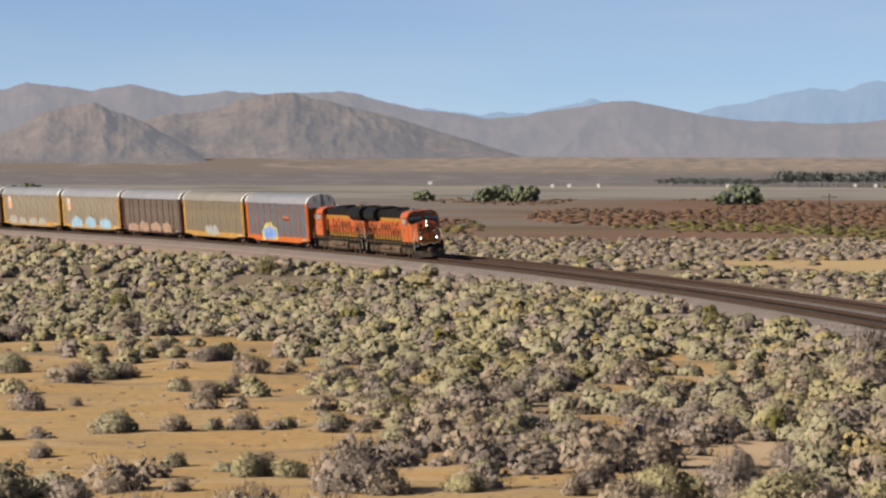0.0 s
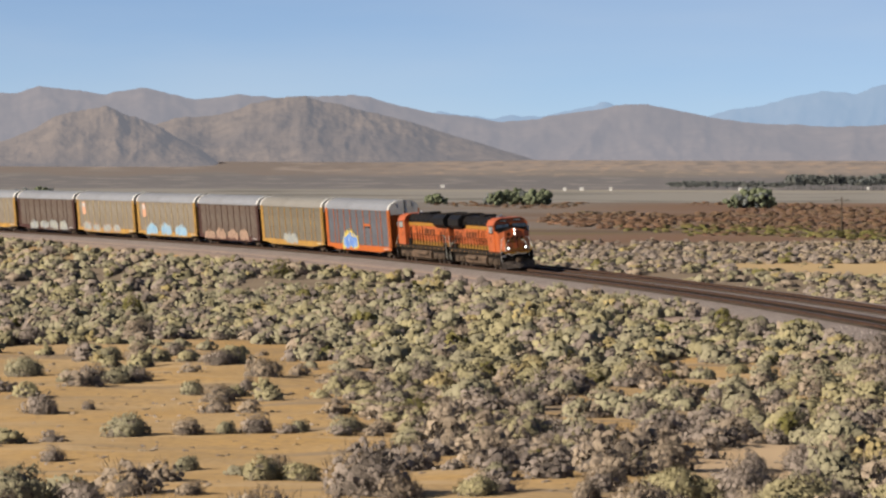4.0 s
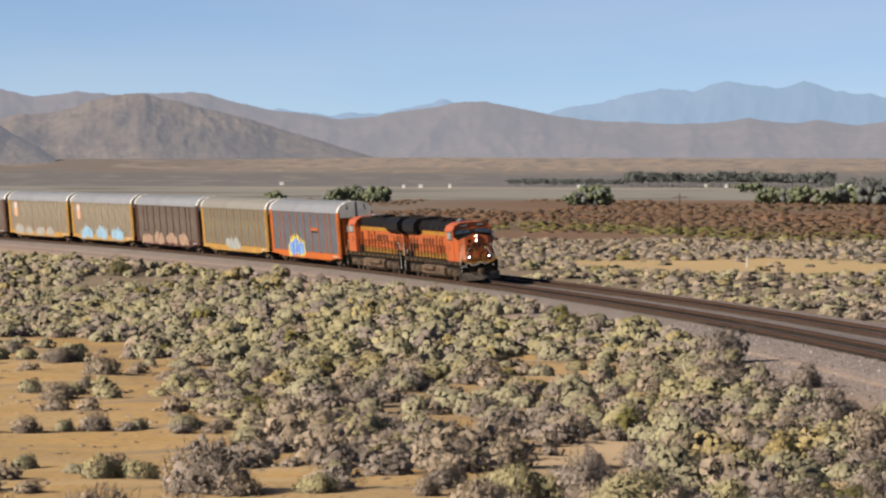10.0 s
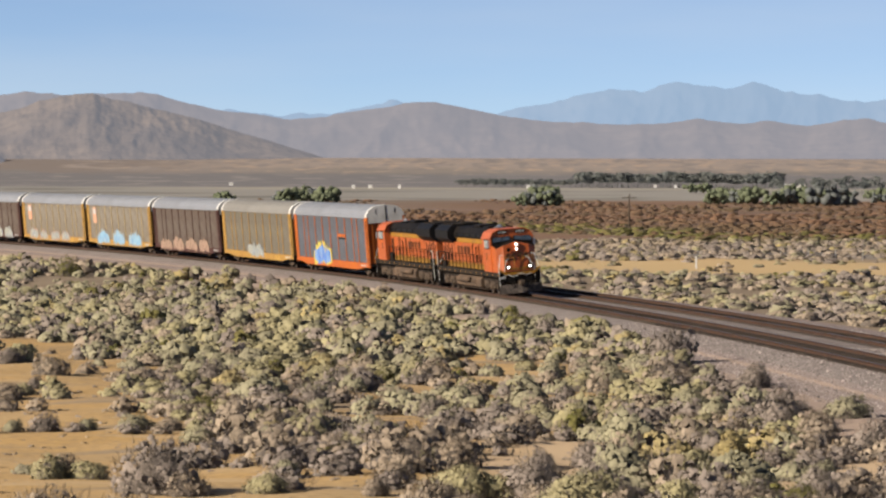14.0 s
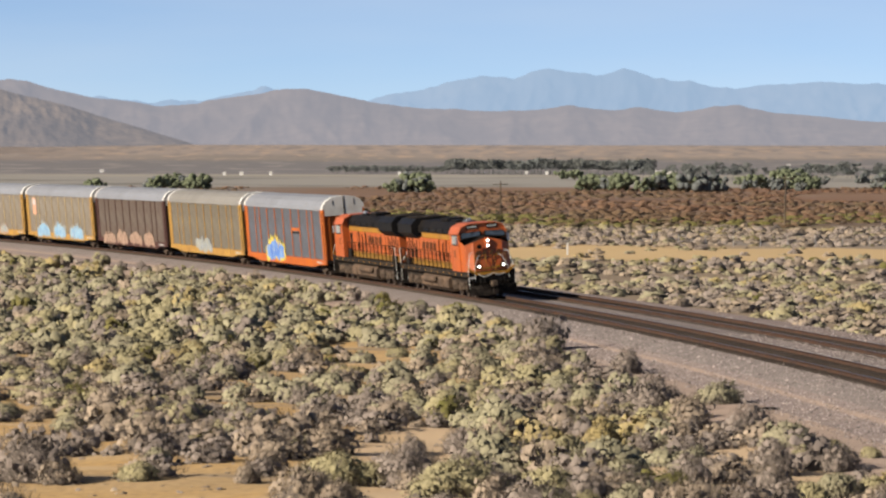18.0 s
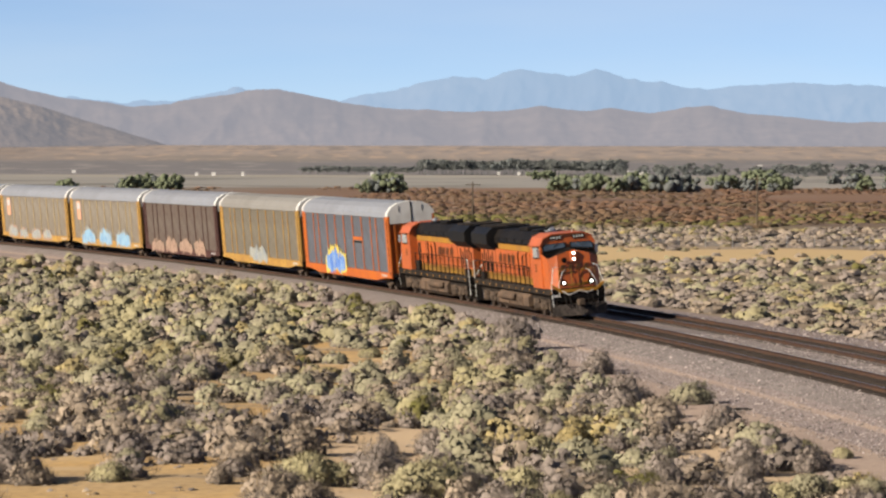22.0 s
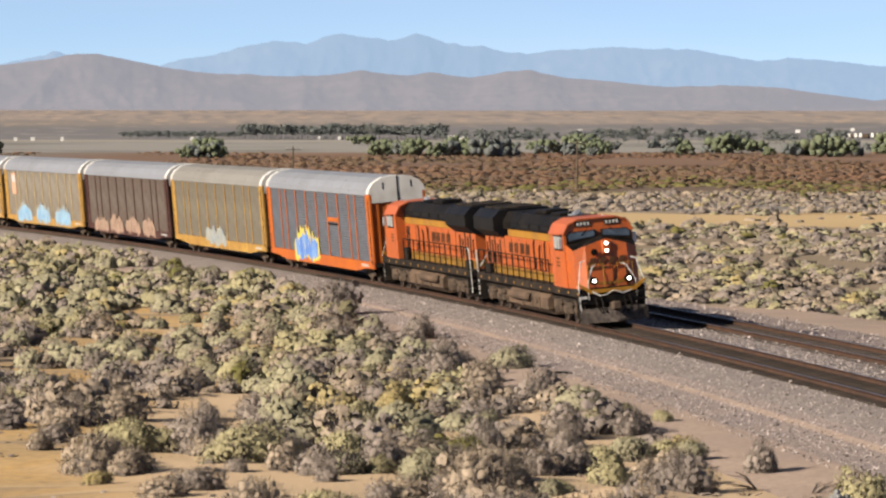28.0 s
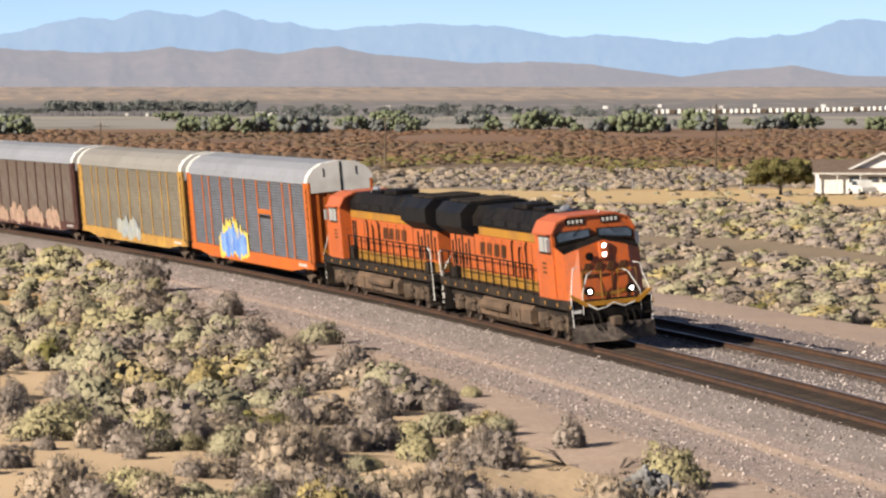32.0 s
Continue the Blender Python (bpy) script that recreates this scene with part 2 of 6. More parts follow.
def land_cover(m, covers):
    """Lays further soils over the ground's own: each has a colour, two limits of distance y, two of x, and a soft uneven edge."""
    t = m.node_tree
    b = t.nodes["Principled BSDF"]
    out = b.inputs["Base Color"].links[0].from_socket
    pos = t.nodes.new("ShaderNodeTexCoord").outputs["Object"]
    axes = t.nodes.new("ShaderNodeSeparateXYZ")
    t.links.new(pos, axes.inputs[0])

    def node(kind, a, b2=None, op=None):
        n = t.nodes.new(kind)
        if op:
            n.operation = op
        for k, v in enumerate((a, b2)):
            if v is None:
                continue
            if isinstance(v, (int, float)):
                n.inputs[k].default_value = v
            else:
                t.links.new(v, n.inputs[k])
        return n.outputs[0]

    def ramp(v, lo, hi):
        r = t.nodes.new("ShaderNodeMapRange")
        r.inputs["From Min"].default_value, r.inputs["From Max"].default_value = lo, hi
        t.links.new(v, r.inputs["Value"])
        return r.outputs[0]

    for colour, (y0, y1), (x0, x1), edge, size, stretch, *patchy in covers:
        mp = t.nodes.new("ShaderNodeMapping")
        mp.inputs["Scale"].default_value = (size / stretch, size, size)
        t.links.new(pos, mp.inputs["Vector"])
        n = t.nodes.new("ShaderNodeTexNoise")
        n.inputs["Scale"].default_value = 1.0
        n.inputs["Detail"].default_value = 5.0
        t.links.new(mp.outputs[0], n.inputs["Vector"])
        wobble = node("ShaderNodeMath", node("ShaderNodeMath", n.outputs["Fac"], 0.5, "SUBTRACT"), edge * 6, "MULTIPLY")
        y = node("ShaderNodeMath", axes.outputs["Y"], wobble, "ADD")
        x = node("ShaderNodeMath", axes.outputs["X"], wobble, "ADD")
        f = node("ShaderNodeMath", ramp(y, y0 - edge, y0 + edge), ramp(y, y1 + edge, y1 - edge), "MULTIPLY")
        f = node("ShaderNodeMath", f, node("ShaderNodeMath", ramp(x, x0 - edge, x0 + edge), ramp(x, x1 + edge, x1 - edge), "MULTIPLY"), "MULTIPLY")
        if patchy:
            f = node("ShaderNodeMath", f, ramp(n.outputs["Fac"], patchy[0], patchy[0] + 0.09), "MULTIPLY")
        mix = t.nodes.new("ShaderNodeMix")
        mix.data_type = "RGBA"
        t.links.new(f, mix.inputs["Factor"])
        t.links.new(out, mix.inputs["A"])
        mix.inputs["B"].default_value = (*colour, 1)
        out = mix.outputs["Result"]
    t.links.new(out, b.inputs["Base Color"])


land_cover(SAND, [
    ((0.19, 0.143, 0.092), (60, 420), (-9000, 9000), 3, 0.22, 5.0, 0.56),      # trampled grey-brown streaks
    ((0.31, 0.222, 0.12), (60, 420), (-9000, 9000), 3, 0.5, 4.0, 0.56),        # pale drifted sand
    ((0.33, 0.245, 0.155), (60, 138), (-3.5, 9000), 1.5, 0.15, 2.0),           # paler sand by the mounds
    ((0.2, 0.155, 0.11), (138, 380), (17, 9000), 3, 0.1, 2.0),                  # duller soil beyond the tracks
    ((0.152, 0.118, 0.082), (212, 420), (-9000, 9000), 8, 0.1, 2.0),            # paler soil beyond
    # soils of the far plain carry haze in their base colour
    ((0.135, 0.12, 0.105), (512, 9000), (-9000, 9000), 12, 0.05, 3.0),         # grey-brown scrubland, greyed for haze
    ((0.128, 0.077, 0.049), (640, 1500), (-70, 9000), 40, 0.01, 4.0),           # litter under the rust-brown thickets
    ((0.11, 0.088, 0.046), (640, 820), (-60, 9000), 40, 0.012, 1.0, 0.42),    # olive growth at its edge
    ((0.092, 0.063, 0.045), (660, 1500), (-60, 9000), 40, 0.02, 2.5, 0.53),     # dark patches in it
    ((0.15, 0.12, 0.092), (700, 1500), (-60, 9000), 40, 0.017, 3.0, 0.6),      # bare soil in it
    ((0.18, 0.17, 0.153), (1500, 2500), (-9000, 9000), 60, 0.004, 6.0),       # pale dry fields, greyed for haze
    ((0.112, 0.107, 0.094), (1560, 2500), (-9000, 9000), 60, 0.006, 0.5, 0.52),   # scrub in the fields
    ((0.21, 0.193, 0.16), (2230, 2420), (-260, 9000), 40, 0.006, 3.0),       # a pale mown strip before the windbreak
    ((0.112, 0.106, 0.107), (2480, 3130), (-9000, 9000), 60, 0.004, 2.0),      # dark scrub flats, turned bluish for haze
    ((0.16, 0.147, 0.14), (2500, 3120), (-9000, 9000), 60, 0.02, 0.6, 0.53),   # lighter ground between the scrub
    ((0.195, 0.163, 0.142), (3170, 9000), (-9000, 9000), 50, 0.006, 1.5),        # pale tan wash at the foot of the hills, dulled for haze
    ((0.142, 0.124, 0.115), (3220, 9000), (-9000, 9000), 60, 0.012, 0.2, 0.5),  # dark scrub in streaks on it
    ((0.245, 0.19, 0.148), (3180, 9000), (-330, 9000), 60, 0.017, 0.25, 0.54), # pale gullies in it
    ((0.135, 0.113, 0.1), (3080, 9000), (-9000, -330), 60, 0.008, 0.5, 0.4),   # darker slopes under the front hills
    ((0.323, 0.235, 0.122), (378, 506), (-8, 9000), 4, 0.05, 3.0),             # mown straw-coloured field
])


# ---- building helpers ----
def box(bm, x0, x1, y0, y1, z0, z1, bevel=0.0):
    vs = [bm.verts.new((x, y, z)) for x in (x0, x1) for y in (y0, y1) for z in (z0, z1)]
    quads = [(0, 1, 3, 2), (4, 6, 7, 5), (0, 4, 5, 1), (2, 3, 7, 6), (0, 2, 6, 4), (1, 5, 7, 3)]
    made = [bm.faces.new([vs[i] for i in q]) for q in quads]
    if bevel:
        bmesh.ops.bevel(bm, geom=list({e for f in made for e in f.edges}), offset=bevel, segments=1, affect="EDGES")
    return bm


def prism(bm, outline, a, b, axis="x"):
    """Extrudes a closed outline (pairs) between a and b along an axis: x gives (y, z) pairs, y gives (x, z) pairs, z gives (x, y) pairs."""
    def place(p, q):
        return (q, p[0], p[1]) if axis == "x" else (p[0], q, p[1]) if axis == "y" else (p[0], p[1], q)
    lo = [bm.verts.new(place(p, a)) for p in outline]
    hi = [bm.verts.new(place(p, b)) for p in outline]
    n = len(outline)
    bm.faces.new(lo)
    bm.faces.new(hi[::-1])
    for i in range(n):
        bm.faces.new((lo[i], hi[i], hi[(i + 1) % n], lo[(i + 1) % n]))
    return bm


def tube(bm, points, radius, sides=6):
    """A round bar through the points."""
    pts = [Vector(p) for p in points]
    rings = []
    for i, p in enumerate(pts):
        way = (pts[min(i + 1, len(pts) - 1)] - pts[max(i - 1, 0)]).normalized()
        side = way.cross(Vector((0, 0, 1)))
        side = side.normalized() if side.length > 0.05 else Vector((1, 0, 0))
        up = side.cross(way)
        r = radius[i] if isinstance(radius, (list, tuple)) else radius
        rings.append([bm.verts.new(p + r * (math.cos(a) * side + math.sin(a) * up)) for a in (2 * math.pi * k / sides for k in range(sides))])
    for a, b in zip(rings, rings[1:]):
        for k in range(sides):
            bm.faces.new((a[k], a[(k + 1) % sides], b[(k + 1) % sides], b[k]))
    bm.faces.new(rings[0][::-1])
    bm.faces.new(rings[-1])
    return bm


def disc(bm, centre, radius, half, axis="y", sides=20):
    c = Vector(centre)
    off = Vector((0, half, 0)) if axis == "y" else Vector((half, 0, 0))
    u = Vector((1, 0, 0)) if axis == "y" else Vector((0, 1, 0))
    rings = [[bm.verts.new(c + s * off + radius * (math.cos(a) * u + math.sin(a) * Vector((0, 0, 1)))) for a in (2 * math.pi * k / sides for k in range(sides))] for s in (-1, 1)]
    for k in range(sides):
        bm.faces.new((rings[0][k], rings[0][(k + 1) % sides], rings[1][(k + 1) % sides], rings[1][k]))
    bm.faces.new(rings[0][::-1])
    bm.faces.new(rings[1])
    return bm


def mesh_of(name, bm, material):
    bmesh.ops.recalc_face_normals(bm, faces=bm.faces)
    me = bpy.data.meshes.new(name)
    bm.to_mesh(me)
    bm.free()
    me.materials.append(material)
    return me


def part(name, bm, material, parent, label=""):
    ob = new(name, mesh_of(name, bm, material))
    ob.parent = parent
    return tagged(ob, label)


def piece(name, me, parent, m):
    """One more object on a shared mesh."""
    ob = new(name, me)
    ob.parent = parent
    ob.matrix_basis = m
    return ob


def sheet(name, verts, faces, material, rounded=False):
    """A mesh from numpy arrays of vertices and of triangles or quads."""
    verts, faces = np.asarray(verts, np.float32), np.asarray(faces, np.int32)
    me = bpy.data.meshes.new(name)
    me.vertices.add(len(verts))
    me.vertices.foreach_set("co", verts.ravel())
    me.loops.add(faces.size)
    me.loops.foreach_set("vertex_index", faces.ravel())
    me.polygons.add(len(faces))
    me.polygons.foreach_set("loop_start", np.arange(len(faces), dtype=np.int32) * faces.shape[1])
    me.polygons.foreach_set("loop_total", np.full(len(faces), faces.shape[1], np.int32))
    if rounded:
        me.polygons.foreach_set("use_smooth", np.ones(len(faces), bool))
    me.update(calc_edges=True)
    me.materials.append(material)
    return me


# ---- the line of the track ----
# Distance s runs back along the track from where the train's front stands at the end; lateral is to the camera's side.
CANT = radians(4.87)
TRACK_GAP = 5.05
_ds = 0.5
_s = np.arange(-400.0, 1000.0, _ds)


def heading(s):
    s = np.clip(s, -140, 600)
    return 3.0255 - 0.8894e-3 * s + 0.041e-6 * s * s


_hx, _hy = -np.sin(heading(_s)) * _ds, -np.cos(heading(_s)) * _ds
_x, _y = np.cumsum(_hx) - _hx / 2, np.cumsum(_hy) - _hy / 2
_x += 19.842 - np.interp(0, _s, _x)
_y += 132.961 - np.interp(0, _s, _y)


def on_track(s, lateral=0.0):
    """x and y of points at distance s and that lateral offset; past the ends the line goes on straight."""
    s = np.asarray(s, float)
    h = heading(s)
    c = np.clip(s, _s[0], _s[-1])
    x = np.interp(c, _s, _x) - np.sin(h) * (s - c)
    y = np.interp(c, _s, _y) - np.cos(h) * (s - c)
    return x + lateral * np.cos(h), y - lateral * np.sin(h)


def smooth(a, b, v):
    q = np.clip((np.asarray(v, float) - a) / (b - a), 0, 1)
    return q * q * (3 - 2 * q)


# waves of the ground: a fixed set of random plane waves
_rng = np.random.default_rng(5)
WAVES = [(2 * math.pi / w, _rng.uniform(0, 6.28), _rng.uniform(0, 6.28), a) for w, a in ((140, 0.22), (75, 0.14), (38, 0.10), (23, 0.08), (13, 0.05), (8.5, 0.04), (5.0, 0.03))]


def swell(x, y):
    return sum(a * np.sin(k * (x * math.cos(d) + y * math.sin(d)) + p) for k, d, p, a in WAVES)


def ground_z(x, y, lat):
    """Height of the ground, rails' top being 0."""
    lat, x, y = np.asarray(lat, float), np.asarray(x, float), np.asarray(y, float)
    dip = 2.6 * smooth(250, 560, np.hypot(x, y)) * smooth(15, 60, -lat)
    near = np.interp(lat, [-16, -13.4, -12, 8.2, 9.6, 13], [-1.0, -0.95, -1.15, -1.15, -0.98, -1.0])
    far = np.hypot(x, y)
    wild = smooth(10, 16, lat) + smooth(14, 24, -lat)
    z = near - dip + wild * (1 - smooth(420, 900, far)) * swell(x, y)
    z = z + 7.9 * smooth(46, 2, far)                                   # the rise under the camera
    z = z + 0.75 * np.exp(-((x - 9.4) / 2.2) ** 2 - ((y - 92.5) / 2.6) ** 2) + 0.45 * np.exp(-((x - 12.9) / 1.6) ** 2 - ((y - 93.6) / 2.0) ** 2)      # two sand mounds
    return z + smooth(2700, 3700, far) * 22.0


# ---- ground ----
ss = np.unique(np.concatenate([np.arange(-2600, -300, 200), np.arange(-300, -80, 10), np.arange(-80, 240, 1.0), np.arange(240, 560, 4), np.arange(560, 1200, 20), np.arange(1200, 5200, 100)]))
ll = np.unique(np.concatenate([-np.geomspace(60, 4800, 60), np.arange(-60, -18, 1.5), np.arange(-18, 18, 0.6), np.arange(18, 60, 1.0), np.geomspace(60, 1000, 30)]))
S, Lat = np.meshgrid(ss, ll, indexing="ij")
gx, gy = on_track(S, Lat)
gz = ground_z(gx, gy, Lat)
n0, n1 = S.shape
idx = np.arange(n0 * n1).reshape(n0, n1)
quads = np.stack([idx[:-1, :-1], idx[:-1, 1:], idx[1:, 1:], idx[1:, :-1]], -1).reshape(-1, 4)
ground = new("ground", sheet("ground", np.stack([gx, gy, gz], -1).reshape(-1, 3), quads[:, ::-1], SAND))
tagged(ground, "dry sandy desert ground with pale gravel patches", "ground", kind="structure")


# ---- track beds, rails and ties ----
def ribbon(name, s0, s1, step, profile, material):
    """A strip along the track with a cross profile of (lateral, z) pairs."""
    s = np.arange(s0, s1 + step, step)
    verts = np.stack([np.stack([*on_track(s, l), np.full(len(s), z)], -1) for l, z in profile], 1)
    n, k = len(s), len(profile)
    i = np.arange(n * k).reshape(n, k)
    q = np.stack([i[:-1, :-1], i[:-1, 1:], i[1:, 1:], i[1:, :-1]], -1).reshape(-1, 4)
    me = sheet(name, verts.reshape(-1, 3), q[:, ::-1], material)
    return me


tagged(new("gravel_shoulder", ribbon("gravel_shoulder", -140, 640, 2.0, [(6.6, -0.93), (5.6, -0.85), (3.9, -0.78), (3.2, -0.66), (2.25, -0.425)], GRAVEL)),
       "pinkish crushed gravel verge beside the railway", "gravel verge", kind="structure")
tagged(new("gravel_road", ribbon("gravel_road", -140, 640, 2.0, [(-8.2, -0.6), (-9.2, -0.72), (-12.5, -0.78), (-13.4, -0.9), (-14.2, -1.1)], GRAVEL)),
       "pale gravel service road beyond the second track", "gravel road", kind="structure")
bed = new("ballast", ribbon("ballast", -140, 640, 1.0, [(3.9, -0.85), (2.3, -0.42), (1.35, -0.33), (-1.35, -0.10), (-2.2, -0.20), (-3.6, -0.26), (-6.4, -0.13), (-7.4, -0.22), (-9.2, -0.75)], BALLAST))
tagged(bed, "grey-brown crushed stone ballast under two tracks", "ballast", kind="structure")
tagged(new("sandy_verge", ribbon("sandy_verge", -140, 640, 2.0, [(10.4, -1.08), (9.2, -0.955), (7.5, -0.90), (6.2, -0.872), (5.4, -0.90)], VERGE)),
       "pale sandy verge with fine gravel beside the railway", "sandy verge", kind="structure")
tagged(new("sandy_shoulder", ribbon("sandy_shoulder", -140, 64, 2.0, [(-13.0, -0.86), (-14.6, -0.94), (-17.6, -0.96), (-19.4, -1.25)], VERGE)),
       "pale sandy gravel beyond the service road", "sandy verge", kind="structure")
tagged(new("sand_streak", ribbon("sand_streak", -140, 640, 2.0, [(4.15, -0.79), (3.95, -0.775), (3.7, -0.738)], VERGE)),
       "thin streak of pale sand along the gravel verge", "sand", kind="structure")
for centre, drop in ((0.0, 0.085), (-TRACK_GAP, 0.051)):
    strip = ribbon("oily_ballast", -140, 640, 1.0, [(centre + l, -0.198 - l * drop) for l in (1.02, 0.5, 0.0, -0.5, -1.02)], OILY)
    tagged(new("oily_ballast", strip), "oil-blackened ballast between the rails", "ballast", kind="structure")

RAIL_PROFILE = [(-0.07, -0.17), (0.07, -0.17), (0.012, -0.13), (0.012, -0.04), (0.037, -0.035), (0.037, 0.0), (-0.037, 0.0), (-0.037, -0.035), (-0.012, -0.04), (-0.012, -0.13)]


def build_track(name, centre, cant, label):
    """Two rails on wooden ties; the ties nearest to the camera are pieces of their own."""
    top = new(name)
    tagged(top, label, "railway track", kind="structure")
    up, out = math.cos(cant), math.sin(cant)
    s = np.arange(-140, 641, 2.0)
    for side in (0.755, -0.755):
        rows = []
        for l, z in RAIL_PROFILE:
            a, b = side + l, z
            lat, h = a * up + b * out, b * up - a * out
            x, y = on_track(s, centre + lat)
            rows.append(np.stack([x, y, np.full(len(s), h)], -1))
        v = np.stack(rows, 1)
        n, k = v.shape[:2]
        i = np.arange(n * k).reshape(n, k)
        j = np.roll(i, -1, 1)
        q = np.stack([i[:-1], j[:-1], j[1:], i[1:]], -1).reshape(-1, 4)
        me = sheet("rail", v.reshape(-1, 3), q, RAIL)
        me.materials.append(RAIL_TOP)
        mats = np.tile(np.array([0, 0, 0, 0, 0, 1, 0, 0, 0, 0], np.int32), n - 1)
        me.polygons.foreach_set("material_index", mats)
        ob = new("rail", me)
        ob.parent = top
    bm = bmesh.new()
    box(bm, -0.115, 0.115, -1.3, 1.3, -0.36, -0.175, 0.012)
    tie = mesh_of("tie", bm, TIE)
    rng = random.Random(centre * 10)
    joined_v, joined_f = [], []
    co = np.array([v.co for v in tie.vertices])
    for k, d in enumerate(np.arange(-70, 640, 0.56)):
        x, y = on_track(d, centre)
        h = float(heading(d))
        m = Matrix.Translation((float(x), float(y), 0)) @ pose(0, 0, 0, math.degrees(cant), 0, math.degrees(math.atan2(math.cos(h), math.sin(h))) + rng.uniform(-1, 1))
        if k < 290:
            piece("tie", tie, top, m)
        else:
            a = np.array(m)
            corner = np.array([(sx * 0.115, sy * 1.3, z) for sx in (-1, 1) for sy in (-1, 1) for z in (-0.36, -0.175)])
            joined_v.append(corner @ a[:3, :3].T + a[:3, 3])
            joined_f.append(np.array([(0, 1, 3, 2), (4, 6, 7, 5), (0, 4, 5, 1), (2, 3, 7, 6), (1, 5, 7, 3)]) + 8 * len(joined_f))
    rest = new("far_ties", sheet("far_ties", np.concatenate(joined_v), np.concatenate(joined_f), TIE))
    rest.parent = top
    tagged(rest, kind="stuff")
    return top


build_track("track_1", 0.0, CANT, "canted main track with rusty rails on dark wooden ties")
build_track("track_2", -TRACK_GAP, CANT * 0.6, "second empty track with rusty rails on dark wooden ties")


def stones(name, count, s0, s1, l0, l1, level, size, material, label, seed):
    """Loose stones strewn over a strip, joined: each a rough double pyramid."""
    r = np.random.default_rng(seed)
    s, l = r.uniform(s0, s1, count), r.uniform(l0, l1, count)
    x, y = on_track(s, l)
    z = np.interp(l, [p[0] for p in level], [p[1] for p in level])
    k = size * r.lognormal(0, 0.35, count)
    six = np.array([(1, 0, 0), (0, 1, 0), (-1, 0, 0), (0, -1, 0), (0, 0, 0.8), (0, 0, -0.5)])
    v = six[None] * k[:, None, None] * r.uniform(0.6, 1.3, (count, 6, 3))
    a = r.uniform(0, 6.28, count)
    c, d = np.cos(a)[:, None], np.sin(a)[:, None]
    v = np.stack([v[..., 0] * c - v[..., 1] * d + x[:, None], v[..., 0] * d + v[..., 1] * c + y[:, None], v[..., 2] + (z + k * 0.25)[:, None]], -1)
    f = np.array([(0, 1, 4), (1, 2, 4), (2, 3, 4), (3, 0, 4), (1, 0, 5), (2, 1, 5), (3, 2, 5), (0, 3, 5)])
    ob = new(name, sheet(name, v.reshape(-1, 3), (f[None] + 6 * np.arange(count)[:, None, None]).reshape(-1, 3), material))
    return tagged(ob, label, "stones", kind="stuff")


BED = [(-9.2, -0.75), (-7.4, -0.22), (-6.4, -0.13), (-3.6, -0.26), (-2.2, -0.20), (-1.35, -0.10), (1.35, -0.33), (2.3, -0.42), (3.2, -0.66), (3.9, -0.78), (5.6, -0.85), (7.5, -0.90), (9.9, -1.06)]
stones("verge_stones", 15000, -62, 95, 1.1, 6.6, BED, 0.032, STONE, "loose pale and dark stones on the gravel verge", 21)
stones("ballast_stones", 7000, -55, 60, -4.2, -1.0, BED, 0.032, STONE, "loose grey ballast stones between the tracks", 22)
stones("road_stones", 2500, -30, 80, -13, -7, BED, 0.05, STONE, "loose stones on the service road", 23)


# ---- the train ----
def wheelset(parent, x, radius, gauge=0.78):
    """An axle with two wheels, turning about its own middle."""
    bm = bmesh.new()
    for y in (-gauge, gauge):
        disc(bm, (0, y, 0), radius, 0.065, "y", 22)
        disc(bm, (0, y * 0.93, 0), radius + 0.028, 0.015, "y", 22)
        disc(bm, (0, y * 1.1, 0), radius * 0.3, 0.05, "y", 10)
        for k in range(4):
            a = k * math.pi / 2
            box(bm, math.cos(a) * radius * 0.5 - 0.03, math.cos(a) * radius * 0.5 + 0.03, y * 1.06, y * 1.1, math.sin(a) * radius * 0.5 - 0.03, math.sin(a) * radius * 0.5 + 0.03)
    tube(bm, [(0, -gauge * 1.1, 0), (0, gauge * 1.1, 0)], 0.09, 8)
    me = mesh_of("wheelset", bm, WHEEL)
    ob = new("wheelset", me)
    ob.parent = parent
    ob.location = (x, 0, radius)
    return ob


def loco_truck(parent, cx):
    frame_mesh = bmesh.new()
    for y in (-1.12, 1.12):
        w = 0.09
        outline = [(cx - 2.55, 0.62), (cx - 2.3, 0.42), (cx - 1.5, 0.62), (cx - 0.7, 0.45), (cx + 0.7, 0.45), (cx + 1.5, 0.62), (cx + 2.3, 0.42), (cx + 2.55, 0.62), (cx + 2.5, 0.95), (cx + 1.2, 1.02), (cx, 0.9), (cx - 1.2, 1.02), (cx - 2.5, 0.95)]
        prism(frame_mesh, outline, y - w, y + w, "y")
        for ax in (-1.85, 0, 1.85):
            box(frame_mesh, cx + ax - 0.2, cx + ax + 0.2, y - 0.16, y + 0.16, 0.38, 0.74, 0.04)
            disc(frame_mesh, (cx + ax, y * 1.13, 0.55), 0.15, 0.05, "y", 10)
        for ax in (-1.0, 1.0):
            tube(frame_mesh, [(cx + ax, y * 1.1, 0.48), (cx + ax, y * 1.1, 1.0)], 0.11, 8)
            tube(frame_mesh, [(cx + ax - 0.5, y * 1.14, 0.75), (cx + ax + 0.4, y * 1.14, 0.88)], 0.06, 6)
    box(frame_mesh, cx - 0.5, cx + 0.5, -1.1, 1.1, 0.55, 0.95)
    truck = part("truck", frame_mesh, TRUCK, parent, "dust-covered three-axle truck")
    return [wheelset(truck, cx + ax, 0.535) for ax in (-1.85, 0, 1.85)]


